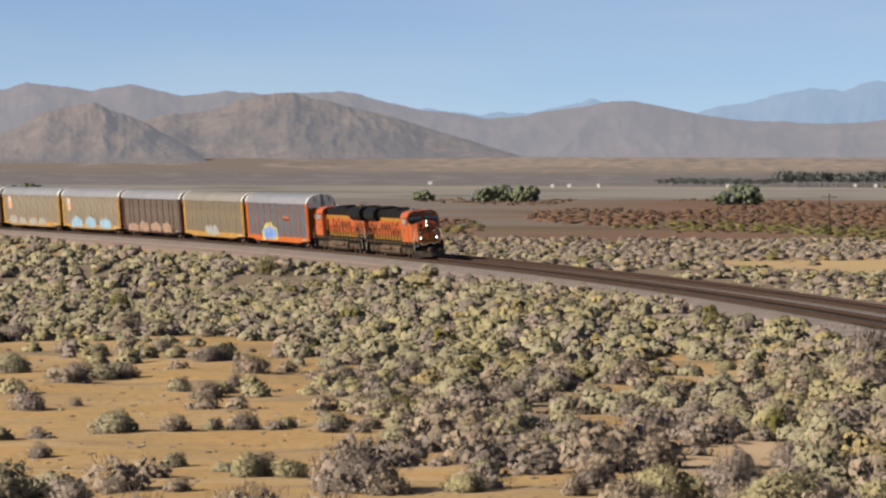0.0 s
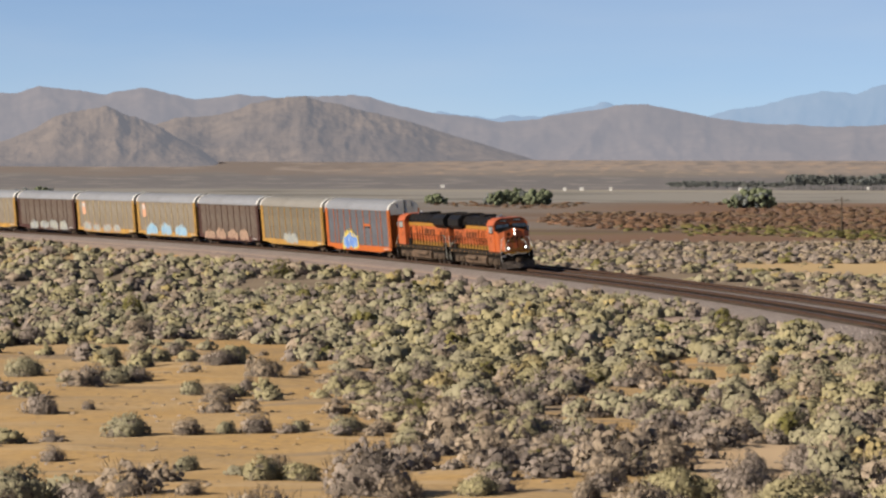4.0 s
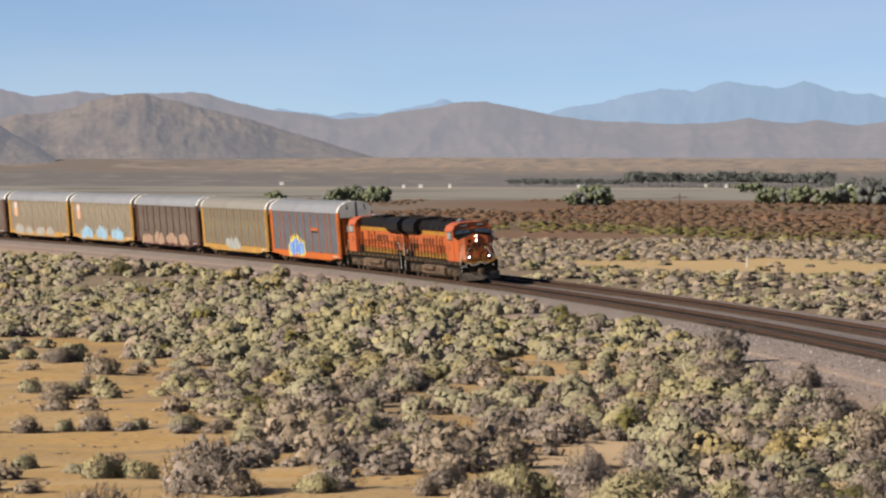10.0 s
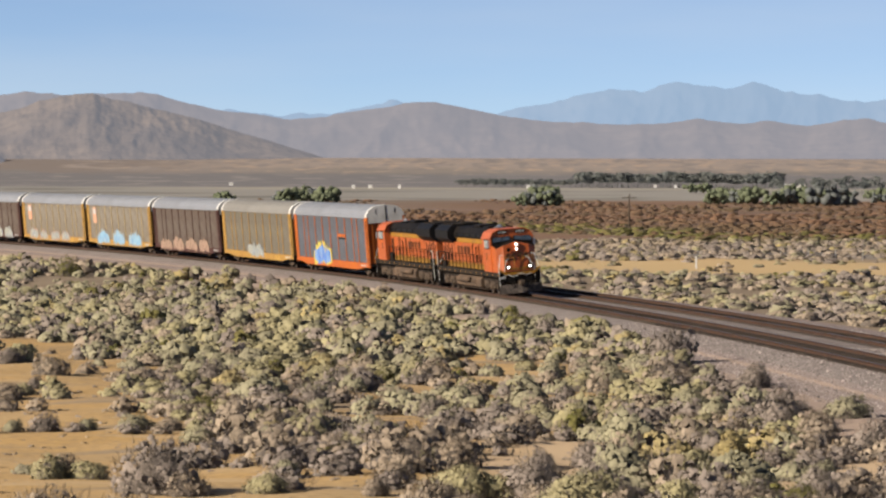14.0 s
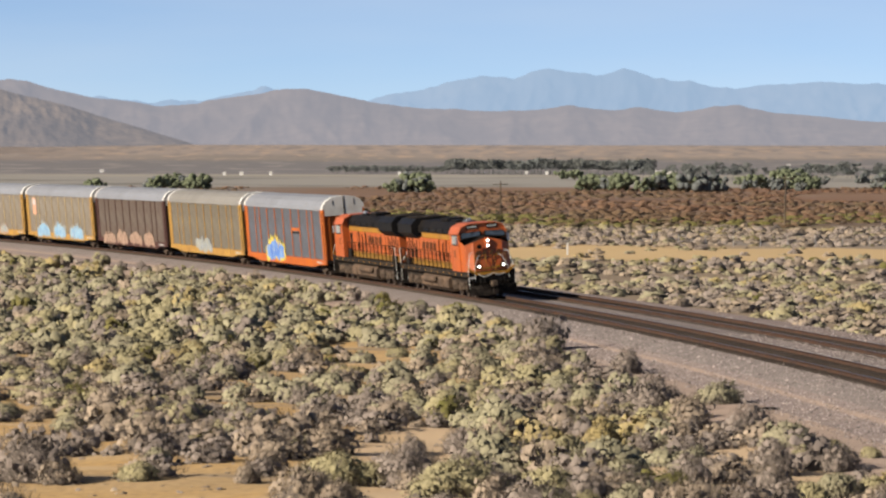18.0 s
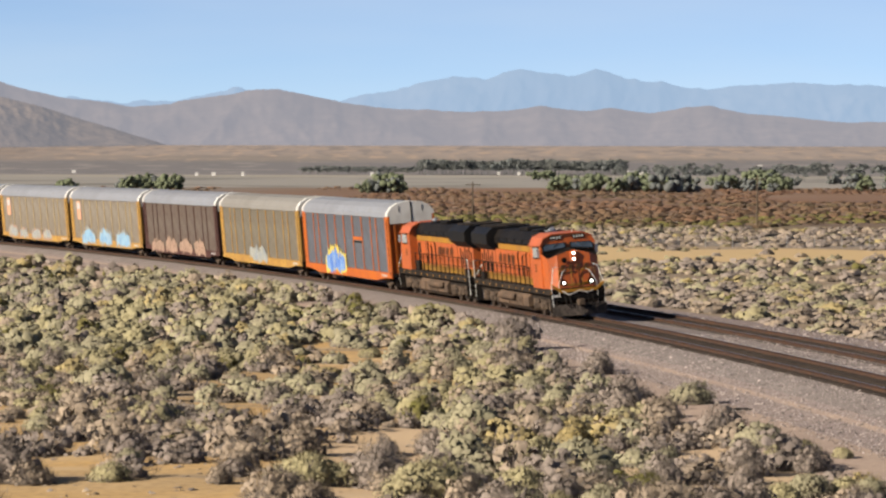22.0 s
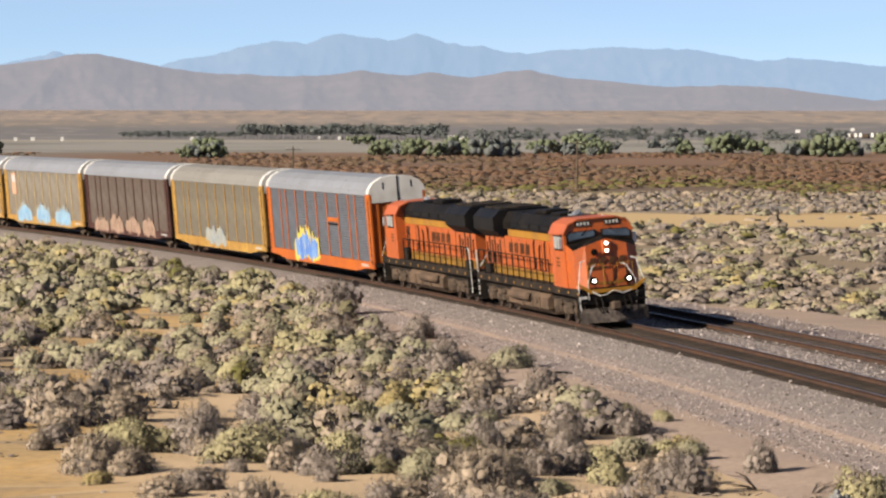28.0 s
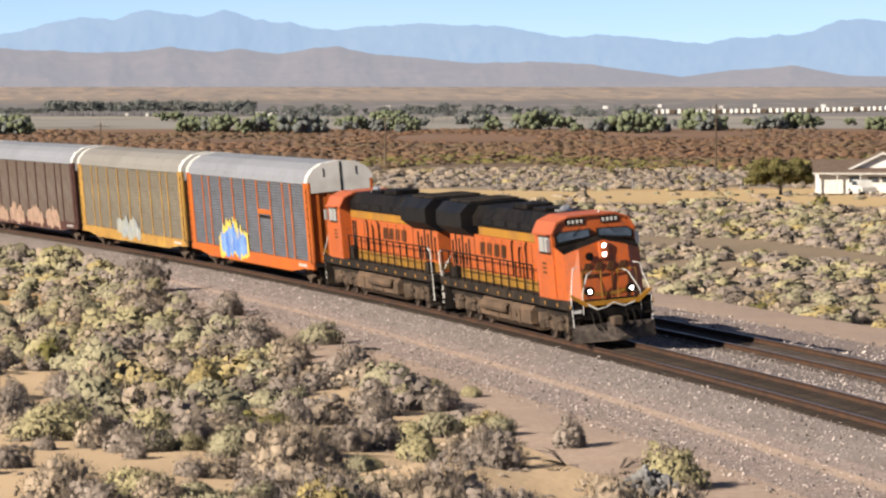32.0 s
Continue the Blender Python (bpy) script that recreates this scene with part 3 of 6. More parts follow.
def letters(parent, x, y, z, high, widths, material, face):
    """Plain slanting bars that stand where the lettering stands."""
    for k, w in enumerate(widths):
        bm = bmesh.new()
        lean = -0.12 * face
        prism(bm, [(x, z), (x + w, z), (x + w + lean, z + high), (x + lean, z + high)], y, y + 0.012 * face, "y")
        part("lettering", bm, material, parent, "dark bar of lettering")
        x += w + (0.16 if k % 2 == 0 else 0.42)


def build_loco(label):
    top = new("locomotive")
    tagged(top, label, "locomotive", "diesel locomotives at the head of the train")
    # frame and side sills
    bm = bmesh.new()
    box(bm, -10.35, 10.2, -1.5, 1.5, 1.28, 1.62, 0.03)
    box(bm, -10.2, 10.0, -1.2, 1.2, 0.95, 1.28)
    part("underframe", bm, SILL, top, "dusty black frame with walkways")
    bm = bmesh.new()
    prism(bm, [(-1.42, 0.95), (-1.42, 0.5), (-1.1, 0.24), (1.1, 0.24), (1.42, 0.5), (1.42, 0.95), (1.2, 1.22), (-1.2, 1.22)], -4.0, 3.75)
    box(bm, -4.06, -3.9, -1.44, 1.44, 0.5, 0.98)
    box(bm, 3.65, 3.81, -1.44, 1.44, 0.5, 0.98)
    for x in (-1.8, 0.2, 1.6):
        disc(bm, (x, -1.43, 0.78), 0.11, 0.04, "y", 10)
        box(bm, x + 0.5, x + 0.62, -1.46, 1.46, 0.45, 0.98)
    part("fuel_tank", bm, TANK, top, "tan dust-covered fuel tank")
    for y in (-1.2, 1.2):
        bm = bmesh.new()
        tube(bm, [(-3.2, y * 1.2, 0.92), (-3.1, y * 1.24, 0.92), (0.4, y * 1.24, 0.92), (0.5, y * 1.2, 0.92)], [0.12, 0.2, 0.2, 0.12], 10)
        part("air_reservoir", bm, TANK, top)
    wheels = loco_truck(top, -6.75) + loco_truck(top, 6.55)
    # engine hood: orange flanks, yellow bands, black roof
    y0 = 1.02
    bm = bmesh.new()
    box(bm, -10.0, 5.6, -y0, y0, 1.62, 3.42, 0.02)
    part("hood_side", bm, ORANGE, top, "orange engine hood with dark grime")
    bm = bmesh.new()
    for x0, x1 in ((-9.9, -6.4), (-5.0, 5.6)):
        box(bm, x0, x1, -y0 - 0.012, y0 + 0.012, 3.44, 3.78)
    part("upper_band", bm, YELLOW, top, "yellow band under the roof")
    bm = bmesh.new()
    box(bm, -10.02, 5.6, -y0 - 0.01, y0 + 0.01, 1.74, 2.02)
    part("lower_band", bm, YELLOW_DIM, top, "yellow band along the walkway, dusty and darkened for handrail shade")
    bm = bmesh.new()
    prism(bm, [(-1.03, 3.76), (-1.03, 4.1), (-0.75, 4.52), (0.75, 4.52), (1.03, 4.1), (1.03, 3.76)], -6.2, 5.7)
    part("hood_roof", bm, BLACK, top, "black hood roof")
    bm = bmesh.new()
    prism(bm, [(-1.0, 3.3), (-1.5, 3.72), (-1.5, 4.28), (-1.15, 4.62), (1.15, 4.62), (1.5, 4.28), (1.5, 3.72), (1.0, 3.3)], -10.15, -5.9)
    part("radiator_housing", bm, BLACK_GLOSS, top, "overhanging black radiator housing")
    bm = bmesh.new()
    for x0, x1 in ((-9.7, -8.2), (-7.9, -6.3)):
        box(bm, x0, x1, -1.0, 1.0, 4.62, 4.70, 0.02)
    part("radiator_grille", bm, SILL, top)
    bm = bmesh.new()
    box(bm, -1.2, 0.8, -0.55, 0.55, 4.5, 4.72, 0.05)
    part("roof_exhaust", bm, BLACK, top)
    bm = bmesh.new()
    box(bm, 1.6, 3.4, -0.5, 0.5, 4.5, 4.64, 0.04)
    part("roof_hatch", bm, BLACK, top)
    bm = bmesh.new()
    for k in range(3):
        tube(bm, [(3.9 - 0.25 * k, 0.1 * k, 4.62), (4.5 - 0.25 * k, 0.1 * k, 4.66)], [0.05, 0.1], 8)
    box(bm, 3.7, 4.4, -0.2, 0.3, 4.5, 4.58)
    part("horn", bm, SILVER, top, "bright metal horn cluster")
    # doors, grilles and grime on the flanks
    for side in (-1, 1):
        for k in range(6):
            bm = bmesh.new()
            high = (0.95, 1.2, 1.05, 1.25, 0.9, 1.1)[k]
            box(bm, -9.7 + 0.56 * k, -9.5 + 0.56 * k, min(side * y0, side * (y0 + 0.03)), max(side * y0, side * (y0 + 0.03)), 2.12, 2.12 + high, 0.008)
            part("intake_slot", bm, SILL, top, "sooty upright intake slot")
        # slanting dark grille under the radiator housing, and a yellow wedge before it
        bm = bmesh.new()
        prism(bm, [(-9.9, 3.4), (-7.0, 3.4), (-6.1, 3.76), (-9.9, 3.76)], side * (y0 + 0.014), side * (y0 + 0.03), "y")
        part("radiator_screen", bm, SILL, top, "dark screen under the radiators")
        for k in range(3):
            bm = bmesh.new()
            x = 0.2 + 1.05 * k
            tube(bm, [(x, side * (y0 + 0.05), 2.06), (x, side * (y0 + 0.05), 3.0 if k % 2 else 3.25), (x + 0.18, side * (y0 + 0.05), 3.2 if k % 2 else 3.4)], 0.035, 6)
            part("hood_pipe", bm, BLACK, top, "dark pipe on the hood flank")
        for x in (-5.9, -4.4, -2.9, -1.4, 0.1, 1.6, 3.1, 4.6):
            bm = bmesh.new()
            box(bm, x, x + 0.025, min(side * y0, side * (y0 + 0.018)), max(side * y0, side * (y0 + 0.018)), 2.04, 3.36)
            part("door_seam", bm, AMBER, top)
        bm = bmesh.new()
        box(bm, -5.0, 5.6, min(side * 1.03, side * 1.08), max(side * 1.03, side * 1.08), 3.78, 3.84, 0.01)
        part("roof_gutter", bm, BLACK, top)
        for x in (-4.2, -2.2, -0.2, 1.8, 3.8):
            bm = bmesh.new()
            prism(bm, [(x, 3.88), (x + 1.5, 3.88), (x + 1.5, 4.08), (x, 4.08)], side * 1.03, side * 1.045, "y")
            part("roof_door", bm, BLACK_GLOSS, top, "dull black roof door")
        for x0 in (-4.3, -3.3):
            bm = bmesh.new()
            box(bm, x0, x0 + 0.9, side * y0, side * (y0 + 0.02), 2.16, 3.3, 0.01)
            part("hood_door", bm, ORANGE, top)
        for x0 in (4.75, 5.15):
            bm = bmesh.new()
            box(bm, x0, x0 + 0.22, side * y0, side * (y0 + 0.025), 2.2, 3.3)
            part("vent", bm, SILL, top)
        bm = bmesh.new()
        box(bm, -9.9, 5.5, min(side * y0, side * (y0 + 0.012)), max(side * y0, side * (y0 + 0.012)), 1.64, 1.98)
        part("lower_stripe", bm, YELLOW_DIM, top, "yellow stripe along the hood, grimy and darkened for handrail shade")
        letters(top, -4.9 if side < 0 else -4.6, side * (y0 + 0.035), 2.7, 0.48, (0.24, 0.3, 0.22, 0.32, 0.3, 0.22, 0.3, 0.2), AMBER, side)
        # walkway rail
        bm = bmesh.new()
        xs = [-9.9 + 1.2 * k for k in range(13)]
        for x in xs:
            tube(bm, [(x, side * 1.44, 1.62), (x, side * 1.44, 2.7)], 0.034, 5)
        tube(bm, [(xs[0], side * 1.44, 2.7), (xs[-1], side * 1.44, 2.7)], 0.03, 5)
        tube(bm, [(xs[0], side * 1.44, 2.18), (xs[-1], side * 1.44, 2.18)], 0.022, 5)
        part("handrail", bm, BLACK, top, "dark walkway handrail")
        for x0, x1, z1 in ((-9.3, -8.5, 2.05), (4.6, 5.4, 2.2)):
            bm = bmesh.new()
            box(bm, x0, x1, min(side * y0, side * 1.28), max(side * y0, side * 1.28), 1.63, z1, 0.03)
            part("equipment_box", bm, SILL, top)
        bm = bmesh.new()
        box(bm, 0, 0.16, side * 1.5, side * 1.512, 1.38, 1.5)
        dot = mesh_of("reflector", bm, YELLOW)
        for k in range(12):
            piece("reflector", dot, top, pose(-9.5 + 1.75 * k, 0, 0))
    # cab
    bm = bmesh.new()
    prism(bm, [(-1.5, 1.62), (-1.52, 4.0), (-1.3, 4.42), (-0.85, 4.62), (0.85, 4.62), (1.3, 4.42), (1.52, 4.0), (1.5, 1.62)], 5.6, 8.05)
    part("cab", bm, ORANGE, top, "orange crew cab")
    bm = bmesh.new()
    prism(bm, [(-1.56, 3.98), (-1.33, 4.46), (-0.87, 4.68), (0.87, 4.68), (1.33, 4.46), (1.56, 3.98), (1.5, 3.98), (1.29, 4.40), (0.84, 4.61), (-0.84, 4.61), (-1.29, 4.40), (-1.5, 3.98)], 5.4, 8.14)
    part("cab_roof", bm, ORANGE_LIGHT, top, "sun-faded orange cab roof")
    # wide nose: a front face with a peak in the middle, black top that falls to the sides
    bm = bmesh.new()
    v = [bm.verts.new(p) for p in ((8.05, -1.46, 1.62), (8.05, 1.46, 1.62), (8.05, 1.48, 3.5), (8.05, -1.48, 3.5), (9.35, -1.38, 1.62), (9.35, 1.38, 1.62), (9.28, 1.38, 3.24), (9.28, -1.38, 3.24),
                                   (9.75, -0.95, 1.62), (9.75, 0.95, 1.62), (9.56, 0.9, 3.42), (9.56, -0.9, 3.42), (9.5, 0.0, 3.68), (8.05, 0.0, 3.8))]
    for q in ((0, 4, 7, 3), (1, 2, 6, 5), (4, 8, 11, 7), (5, 6, 10, 9), (8, 9, 10, 12, 11), (0, 1, 5, 9, 8, 4), (0, 3, 13, 2, 1)):
        bm.faces.new([v[i] for i in q])
    part("nose", bm, ORANGE, top, "wide orange nose")
    for s in (-1, 1):
        bm = bmesh.new()
        v = [bm.verts.new(p) for p in ((8.06, s * 1.49, 3.51), (9.28, s * 1.39, 3.245), (9.56, s * 0.9, 3.425), (9.5, 0.0, 3.685), (8.06, 0.0, 3.81))]
        bm.faces.new(v)
        bmesh.ops.solidify(bm, geom=list(bm.faces), thickness=0.02)
        part("antiglare_panel", bm, BLACK, top, "matt black nose top below the windows")
    # windshield
    for s in (-1, 1):
        bm = bmesh.new()
        prism(bm, [(s * 0.12, 3.74), (s * 0.12, 4.1), (s * 1.26, 4.06), (s * 1.42, 3.9), (s * 1.41, 3.55)], 8.05, 8.10)
        for v in bm.verts:
            v.co.x += 0.32 * (4.3 - v.co.z) * (v.co.x > 8.06)
        part("window_surround", bm, BLACK, top, "black window surround")
        bm = bmesh.new()
        prism(bm, [(s * 0.19, 3.8), (s * 0.19, 4.06), (s * 1.22, 4.02), (s * 1.36, 3.88), (s * 1.34, 3.66)], 8.095, 8.13)
        for v in bm.verts:
            v.co.x += 0.32 * (4.3 - v.co.z)
        part("windshield", bm, GLASS, top)
        bm = bmesh.new()
        tube(bm, [(8.18, s * 0.45, 4.22), (8.3, s * 0.8, 3.85)], 0.014, 5)
        part("wiper", bm, BLACK, top)
        bm = bmesh.new()
        box(bm, 8.05, 8.09, min(s * 0.3, s * 0.98), max(s * 0.3, s * 0.98), 4.3, 4.55, 0.01)
        board = part("number_board", bm, BLACK, top, "black number board with pale bars")
        bm = bmesh.new()
        box(bm, 8.09, 8.1, -0.045, 0.045, 4.35, 4.5)
        digit = mesh_of("number_bar", bm, WHITE)
        for k in range(4):
            piece("number_bar", digit, board, pose(0, s * (0.4 + 0.155 * k), 0))
        # side windows
        bm = bmesh.new()
        box(bm, 6.2, 7.75, min(s * 1.5, s * 1.535), max(s * 1.5, s * 1.535), 3.2, 3.92, 0.02)
        frame_ob = part("side_window", bm, BLACK, top)
        for x0, x1 in ((6.28, 6.93), (7.02, 7.67)):
            bm = bmesh.new()
            box(bm, x0, x1, min(s * 1.53, s * 1.55), max(s * 1.53, s * 1.55), 3.28, 3.85)
            part("pane", bm, PALE_GLASS, frame_ob)
        bm = bmesh.new()
        prism(bm, [(5.9, 3.95), (7.9, 3.95), (7.9, 4.0), (5.9, 4.0)], s * 1.5, s * 1.68, "y")
        part("sunshade", bm, ORANGE_LIGHT, top)
        bm = bmesh.new()
        box(bm, 7.86, 7.92, min(s * 1.55, s * 1.72), max(s * 1.55, s * 1.72), 3.3, 3.8, 0.02)
        part("mirror", bm, SILVER, top)
        bm = bmesh.new()
        box(bm, 5.75, 6.15, min(s * 1.5, s * 1.515), max(s * 1.5, s * 1.515), 1.75, 3.9)
        part("cab_door", bm, ORANGE_LIGHT, top)
        bm = bmesh.new()
        for k in range(3):
            box(bm, 6.4, 7.0, min(s * 1.5, s * 1.512), max(s * 1.5, s * 1.512), 2.5 + 0.16 * k, 2.58 + 0.16 * k)
        part("cab_marking", bm, AMBER, top)
        # ditch lights and headlights
        bm = bmesh.new()
        disc(bm, (10.2, s * 0.76, 1.93), 0.17, 0.12, "x", 14)
        can = part("ditch_light", bm, BLACK, top)
        bm = bmesh.new()
        disc(bm, (10.33, s * 0.76, 1.93), 0.07, 0.012, "x", 14)
        part("lens", bm, LAMP, can, "lit white lens")
        # white grab rails and steps at the corners
        bm = bmesh.new()
        tube(bm, [(10.3, s * 1.42, 0.55), (10.3, s * 1.46, 1.7), (9.9, s * 1.3, 2.35), (9.85, s * 1.22, 2.75), (9.7, s * 1.0, 2.8)], 0.024, 6)
        tube(bm, [(10.32, s * 1.05, 1.15), (10.32, s * 1.05, 1.85), (9.95, s * 0.75, 2.5), (9.8, s * 0.55, 2.6)], 0.022, 6)
        part("grab_rail", bm, WHITE, top, "white corner grab rail")
        bm = bmesh.new()
        for k in range(4):
            z = 0.35 + 0.33 * k
            box(bm, 9.75, 10.32, s * 1.15, s * 1.5, z, z + 0.05)
        box(bm, 9.7, 9.75, s * 1.15, s * 1.5, 0.35, 1.5)
        part("front_steps", bm, SILL, top, "dusty front steps")
        bm = bmesh.new()
        tube(bm, [(-10.35, s * 1.42, 0.55), (-10.35, s * 1.46, 2.6), (-10.0, s * 1.46, 2.66)], 0.03, 6)
        tube(bm, [(-10.35, s * 1.0, 0.55), (-10.35, s * 1.0, 1.7), (-10.35, s * 0.6, 2.3)], 0.028, 6)
        part("rear_grab_rail", bm, WHITE, top, "white corner grab rail")
        bm = bmesh.new()
        for k in range(4):
            z = 0.35 + 0.33 * k
            box(bm, -10.35, -9.8, s * 1.15, s * 1.5, z, z + 0.05)
        box(bm, -9.8, -9.75, s * 1.15, s * 1.5, 0.35, 1.5)
        part("rear_steps", bm, SILL, top)
    bm = bmesh.new()
    box(bm, 9.3, 9.72, -0.18, 0.18, 3.0, 3.6, 0.04)
    part("headlight_box", bm, ORANGE, top)
    for z in (3.15, 3.47):
        bm = bmesh.new()
        disc(bm, (9.74, 0.0, z), 0.072, 0.015, "x", 14)
        part("headlight", bm, LAMP, top, "lit white headlight")
    bm = bmesh.new()
    disc(bm, (9.72, -0.55, 3.12), 0.15, 0.03, "x", 12)
    part("nose_vent", bm, BLACK, top)
    # painted emblem: a swept bar with four slanting blocks over it
    bm = bmesh.new()
    prism(bm, [(-0.92, 2.38), (-0.85, 2.5), (0.1, 2.5), (0.0, 2.42)], 9.66, 9.712)
    part("emblem_bar", bm, AMBER, top, "dark painted emblem across the nose")
    bm = bmesh.new()
    prism(bm, [(-0.17, 2.6), (-0.06, 2.88), (0.17, 2.88), (0.06, 2.6)], 9.60, 9.70)
    mark = mesh_of("emblem_block", bm, AMBER)
    for y in (-0.66, -0.23, 0.2, 0.63):
        piece("emblem_block", mark, top, pose(0, y, 0))
    bm = bmesh.new()
    prism(bm, [(0.18, 1.66), (0.18, 2.56), (0.82, 2.56), (0.82, 1.66), (0.76, 1.66), (0.76, 2.5), (0.24, 2.5), (0.24, 1.66)], 9.71, 9.76)
    part("nose_door", bm, AMBER, top)
    bm = bmesh.new()
    prism(bm, [(-0.94, 1.86), (-0.3, 1.72), (0.3, 1.72), (0.94, 1.86), (0.94, 2.0), (0.3, 1.84), (-0.3, 1.84), (-0.94, 2.0)], 9.73, 9.765)
    part("nose_stripe", bm, YELLOW, top, "yellow stripe round the nose")
    bm = bmesh.new()
    box(bm, 10.28, 10.3, -1.42, -1.12, 1.2, 1.32)
    part("step_plate", bm, WHITE, top, "small white plate by the steps")
    # front platform, pilot and coupler
    bm = bmesh.new()
    prism(bm, [(-1.0, 1.42), (-1.45, 1.78), (-1.45, 1.88), (-0.95, 1.58), (0.95, 1.58), (1.45, 1.88), (1.45, 1.78), (1.0, 1.42)], 10.0, 10.36)
    part("anticlimber", bm, YELLOW, top, "yellow front platform edge")
    bm = bmesh.new()
    box(bm, 9.75, 10.28, -1.45, 1.45, 0.95, 1.62)
    part("front_beam", bm, BLACK, top)
    bm = bmesh.new()
    v = [bm.verts.new(p) for p in ((10.3, -1.5, 0.75), (10.3, 1.5, 0.75), (10.3, 1.5, 0.16), (10.3, -1.5, 0.16), (10.75, 0, 0.16), (10.5, 0, 0.8), (10.0, -1.5, 0.75), (10.0, 1.5, 0.75))]
    for q in ((0, 3, 4, 5), (1, 5, 4, 2), (0, 5, 1, 7, 6)):
        bm.faces.new([v[i] for i in q])
    bmesh.ops.solidify(bm, geom=list(bm.faces), thickness=0.06)
    part("pilot_plow", bm, PLOW, top, "dusty grey steel pilot plow")
    for end in (1, -1):
        bm = bmesh.new()
        box(bm, min(end * 9.8, end * 10.75), max(end * 9.8, end * 10.75), -0.14, 0.14, 0.72, 1.0, 0.03)
        box(bm, min(end * 10.75, end * 11.13), max(end * 10.75, end * 11.13), -0.2, 0.2, 0.68, 1.04, 0.06)
        part("coupler", bm, TRUCK, top)
        for y in (-0.75, -0.5, 0.5, 0.75):
            bm = bmesh.new()
            tube(bm, [(end * 10.3, y, 1.2), (end * 10.55, y, 0.85), (end * 10.6, y * 0.8, 0.6), (end * 10.4, y * 0.6, 0.55)], 0.03, 5)
            part("air_hose", bm, BLACK, top)
    bm = bmesh.new()
    tube(bm, [(10.45, -0.9, 1.5), (10.6, -0.6, 1.3), (10.62, -0.3, 1.35), (10.6, 0.0, 1.5), (10.6, 0.4, 1.35), (10.45, 0.8, 1.45)], 0.028, 6)
    part("coupler_lift_bar", bm, WHITE, top, "white bent lift bar")
    for s in (-1, 1):
        bm = bmesh.new()
        tube(bm, [(10.2, s * 0.98, 1.6), (10.2, s * 0.98, 2.62), (10.2, s * 0.3, 2.62), (10.2, s * 0.3, 1.6)], 0.026, 5)
        part("front_handrail", bm, YELLOW, top, "yellow front handrail")
    bm = bmesh.new()
    box(bm, 6.3, 6.9, -0.4, 0.4, 4.46, 4.62, 0.05)
    part("air_conditioner", bm, WHITE, top)
    bm = bmesh.new()
    tube(bm, [(7.2, 0.5, 4.46), (7.2, 0.5, 4.75)], 0.03, 6)
    part("roof_aerial", bm, WHITE, top)
    bm = bmesh.new()
    tube(bm, [(7.4, -0.5, 4.46), (7.4, -0.5, 4.68)], 0.06, 6)
    part("beacon", bm, WHITE, top)
    # the nose is short, and the cab stands a little lower than the hood
    for me in {ob.data for ob in top.children_recursive if ob.name.split(".")[0] not in ("truck", "wheelset")}:
        for v in me.vertices:
            if v.co.x > 8.1:
                v.co.x = 8.1 + (v.co.x - 8.1) * 0.8
        if min(v.co.x for v in me.vertices) > 5.35:
            for v in me.vertices:
                if v.co.z > 3.55:
                    v.co.z = 3.55 + (v.co.z - 3.55) * 0.87
    return top, wheels


HALF = 13.65          # half of a rack car's body
EAVE, TOP = 4.86, 5.76


def tag_spray(parent, x, z, long, high, materials, seed, runs=1):
    """Spray paint low on the side: jagged upright fills in one or two colours, in one or more runs, with thin strokes over them; no letters."""
    rng = random.Random(seed)
    share = long / runs
    for run in range(runs):
        x0, wide = x + share * run + 0.06 * share * rng.random() * (runs > 1), share * (1.0 if runs == 1 else rng.uniform(0.68, 0.9))
        tall_run = high * (1.0 if runs == 1 else rng.uniform(0.7, 1.0))
        for k, material in enumerate(materials):
            bm = bmesh.new()
            n = max(7, int(wide * 2.6))
            y = -1.562 - 0.006 * k
            inset = 0.07 * wide * k
            rows = []
            for i in range(n + 1):
                a = x0 + inset + (wide - 2 * inset) * i / n
                hump = math.sin(math.pi * (0.1 + 0.8 * i / n)) ** 0.45
                tall = tall_run * (0.8 if k else 1.0) * hump * (rng.uniform(0.86, 1.0) if i % 2 else rng.uniform(0.62, 0.9))
                lo = z + (0.1 if k else 0.0) + rng.uniform(-0.12, 0.3)
                lean = rng.uniform(-0.05, 0.1)
                rows.append([bm.verts.new((a, y, lo)), bm.verts.new((a - lean, y, lo + tall * 0.6)), bm.verts.new((a - lean * 1.6, y, lo + tall))])
            for p, q in zip(rows, rows[1:]):
                bm.faces.new((p[0], q[0], q[1], p[1]))
                bm.faces.new((p[1], q[1], q[2], p[2]))
            part("graffiti", bm, material, parent, "jagged spray-painted graffiti")
        bm = bmesh.new()
        y = -1.562 - 0.006 * len(materials)
        for _i in range(int(2 + wide * 2.2)):
            a, b = x0 + wide * rng.uniform(0.12, 0.88), z + tall_run * rng.uniform(0.05, 0.55)
            up, lean, w = tall_run * rng.uniform(0.18, 0.4), rng.uniform(-0.25, 0.25), rng.uniform(0.03, 0.07)
            bm.faces.new([bm.verts.new(p) for p in ((a, y, b), (a + w, y, b), (a + w + lean, y, b + up), (a + lean, y, b + up))])
        tagged(part("graffiti_stroke", bm, SPRAY_WHITE if seed % 2 else MAROON, parent), "thin spray-painted strokes", kind="stuff")


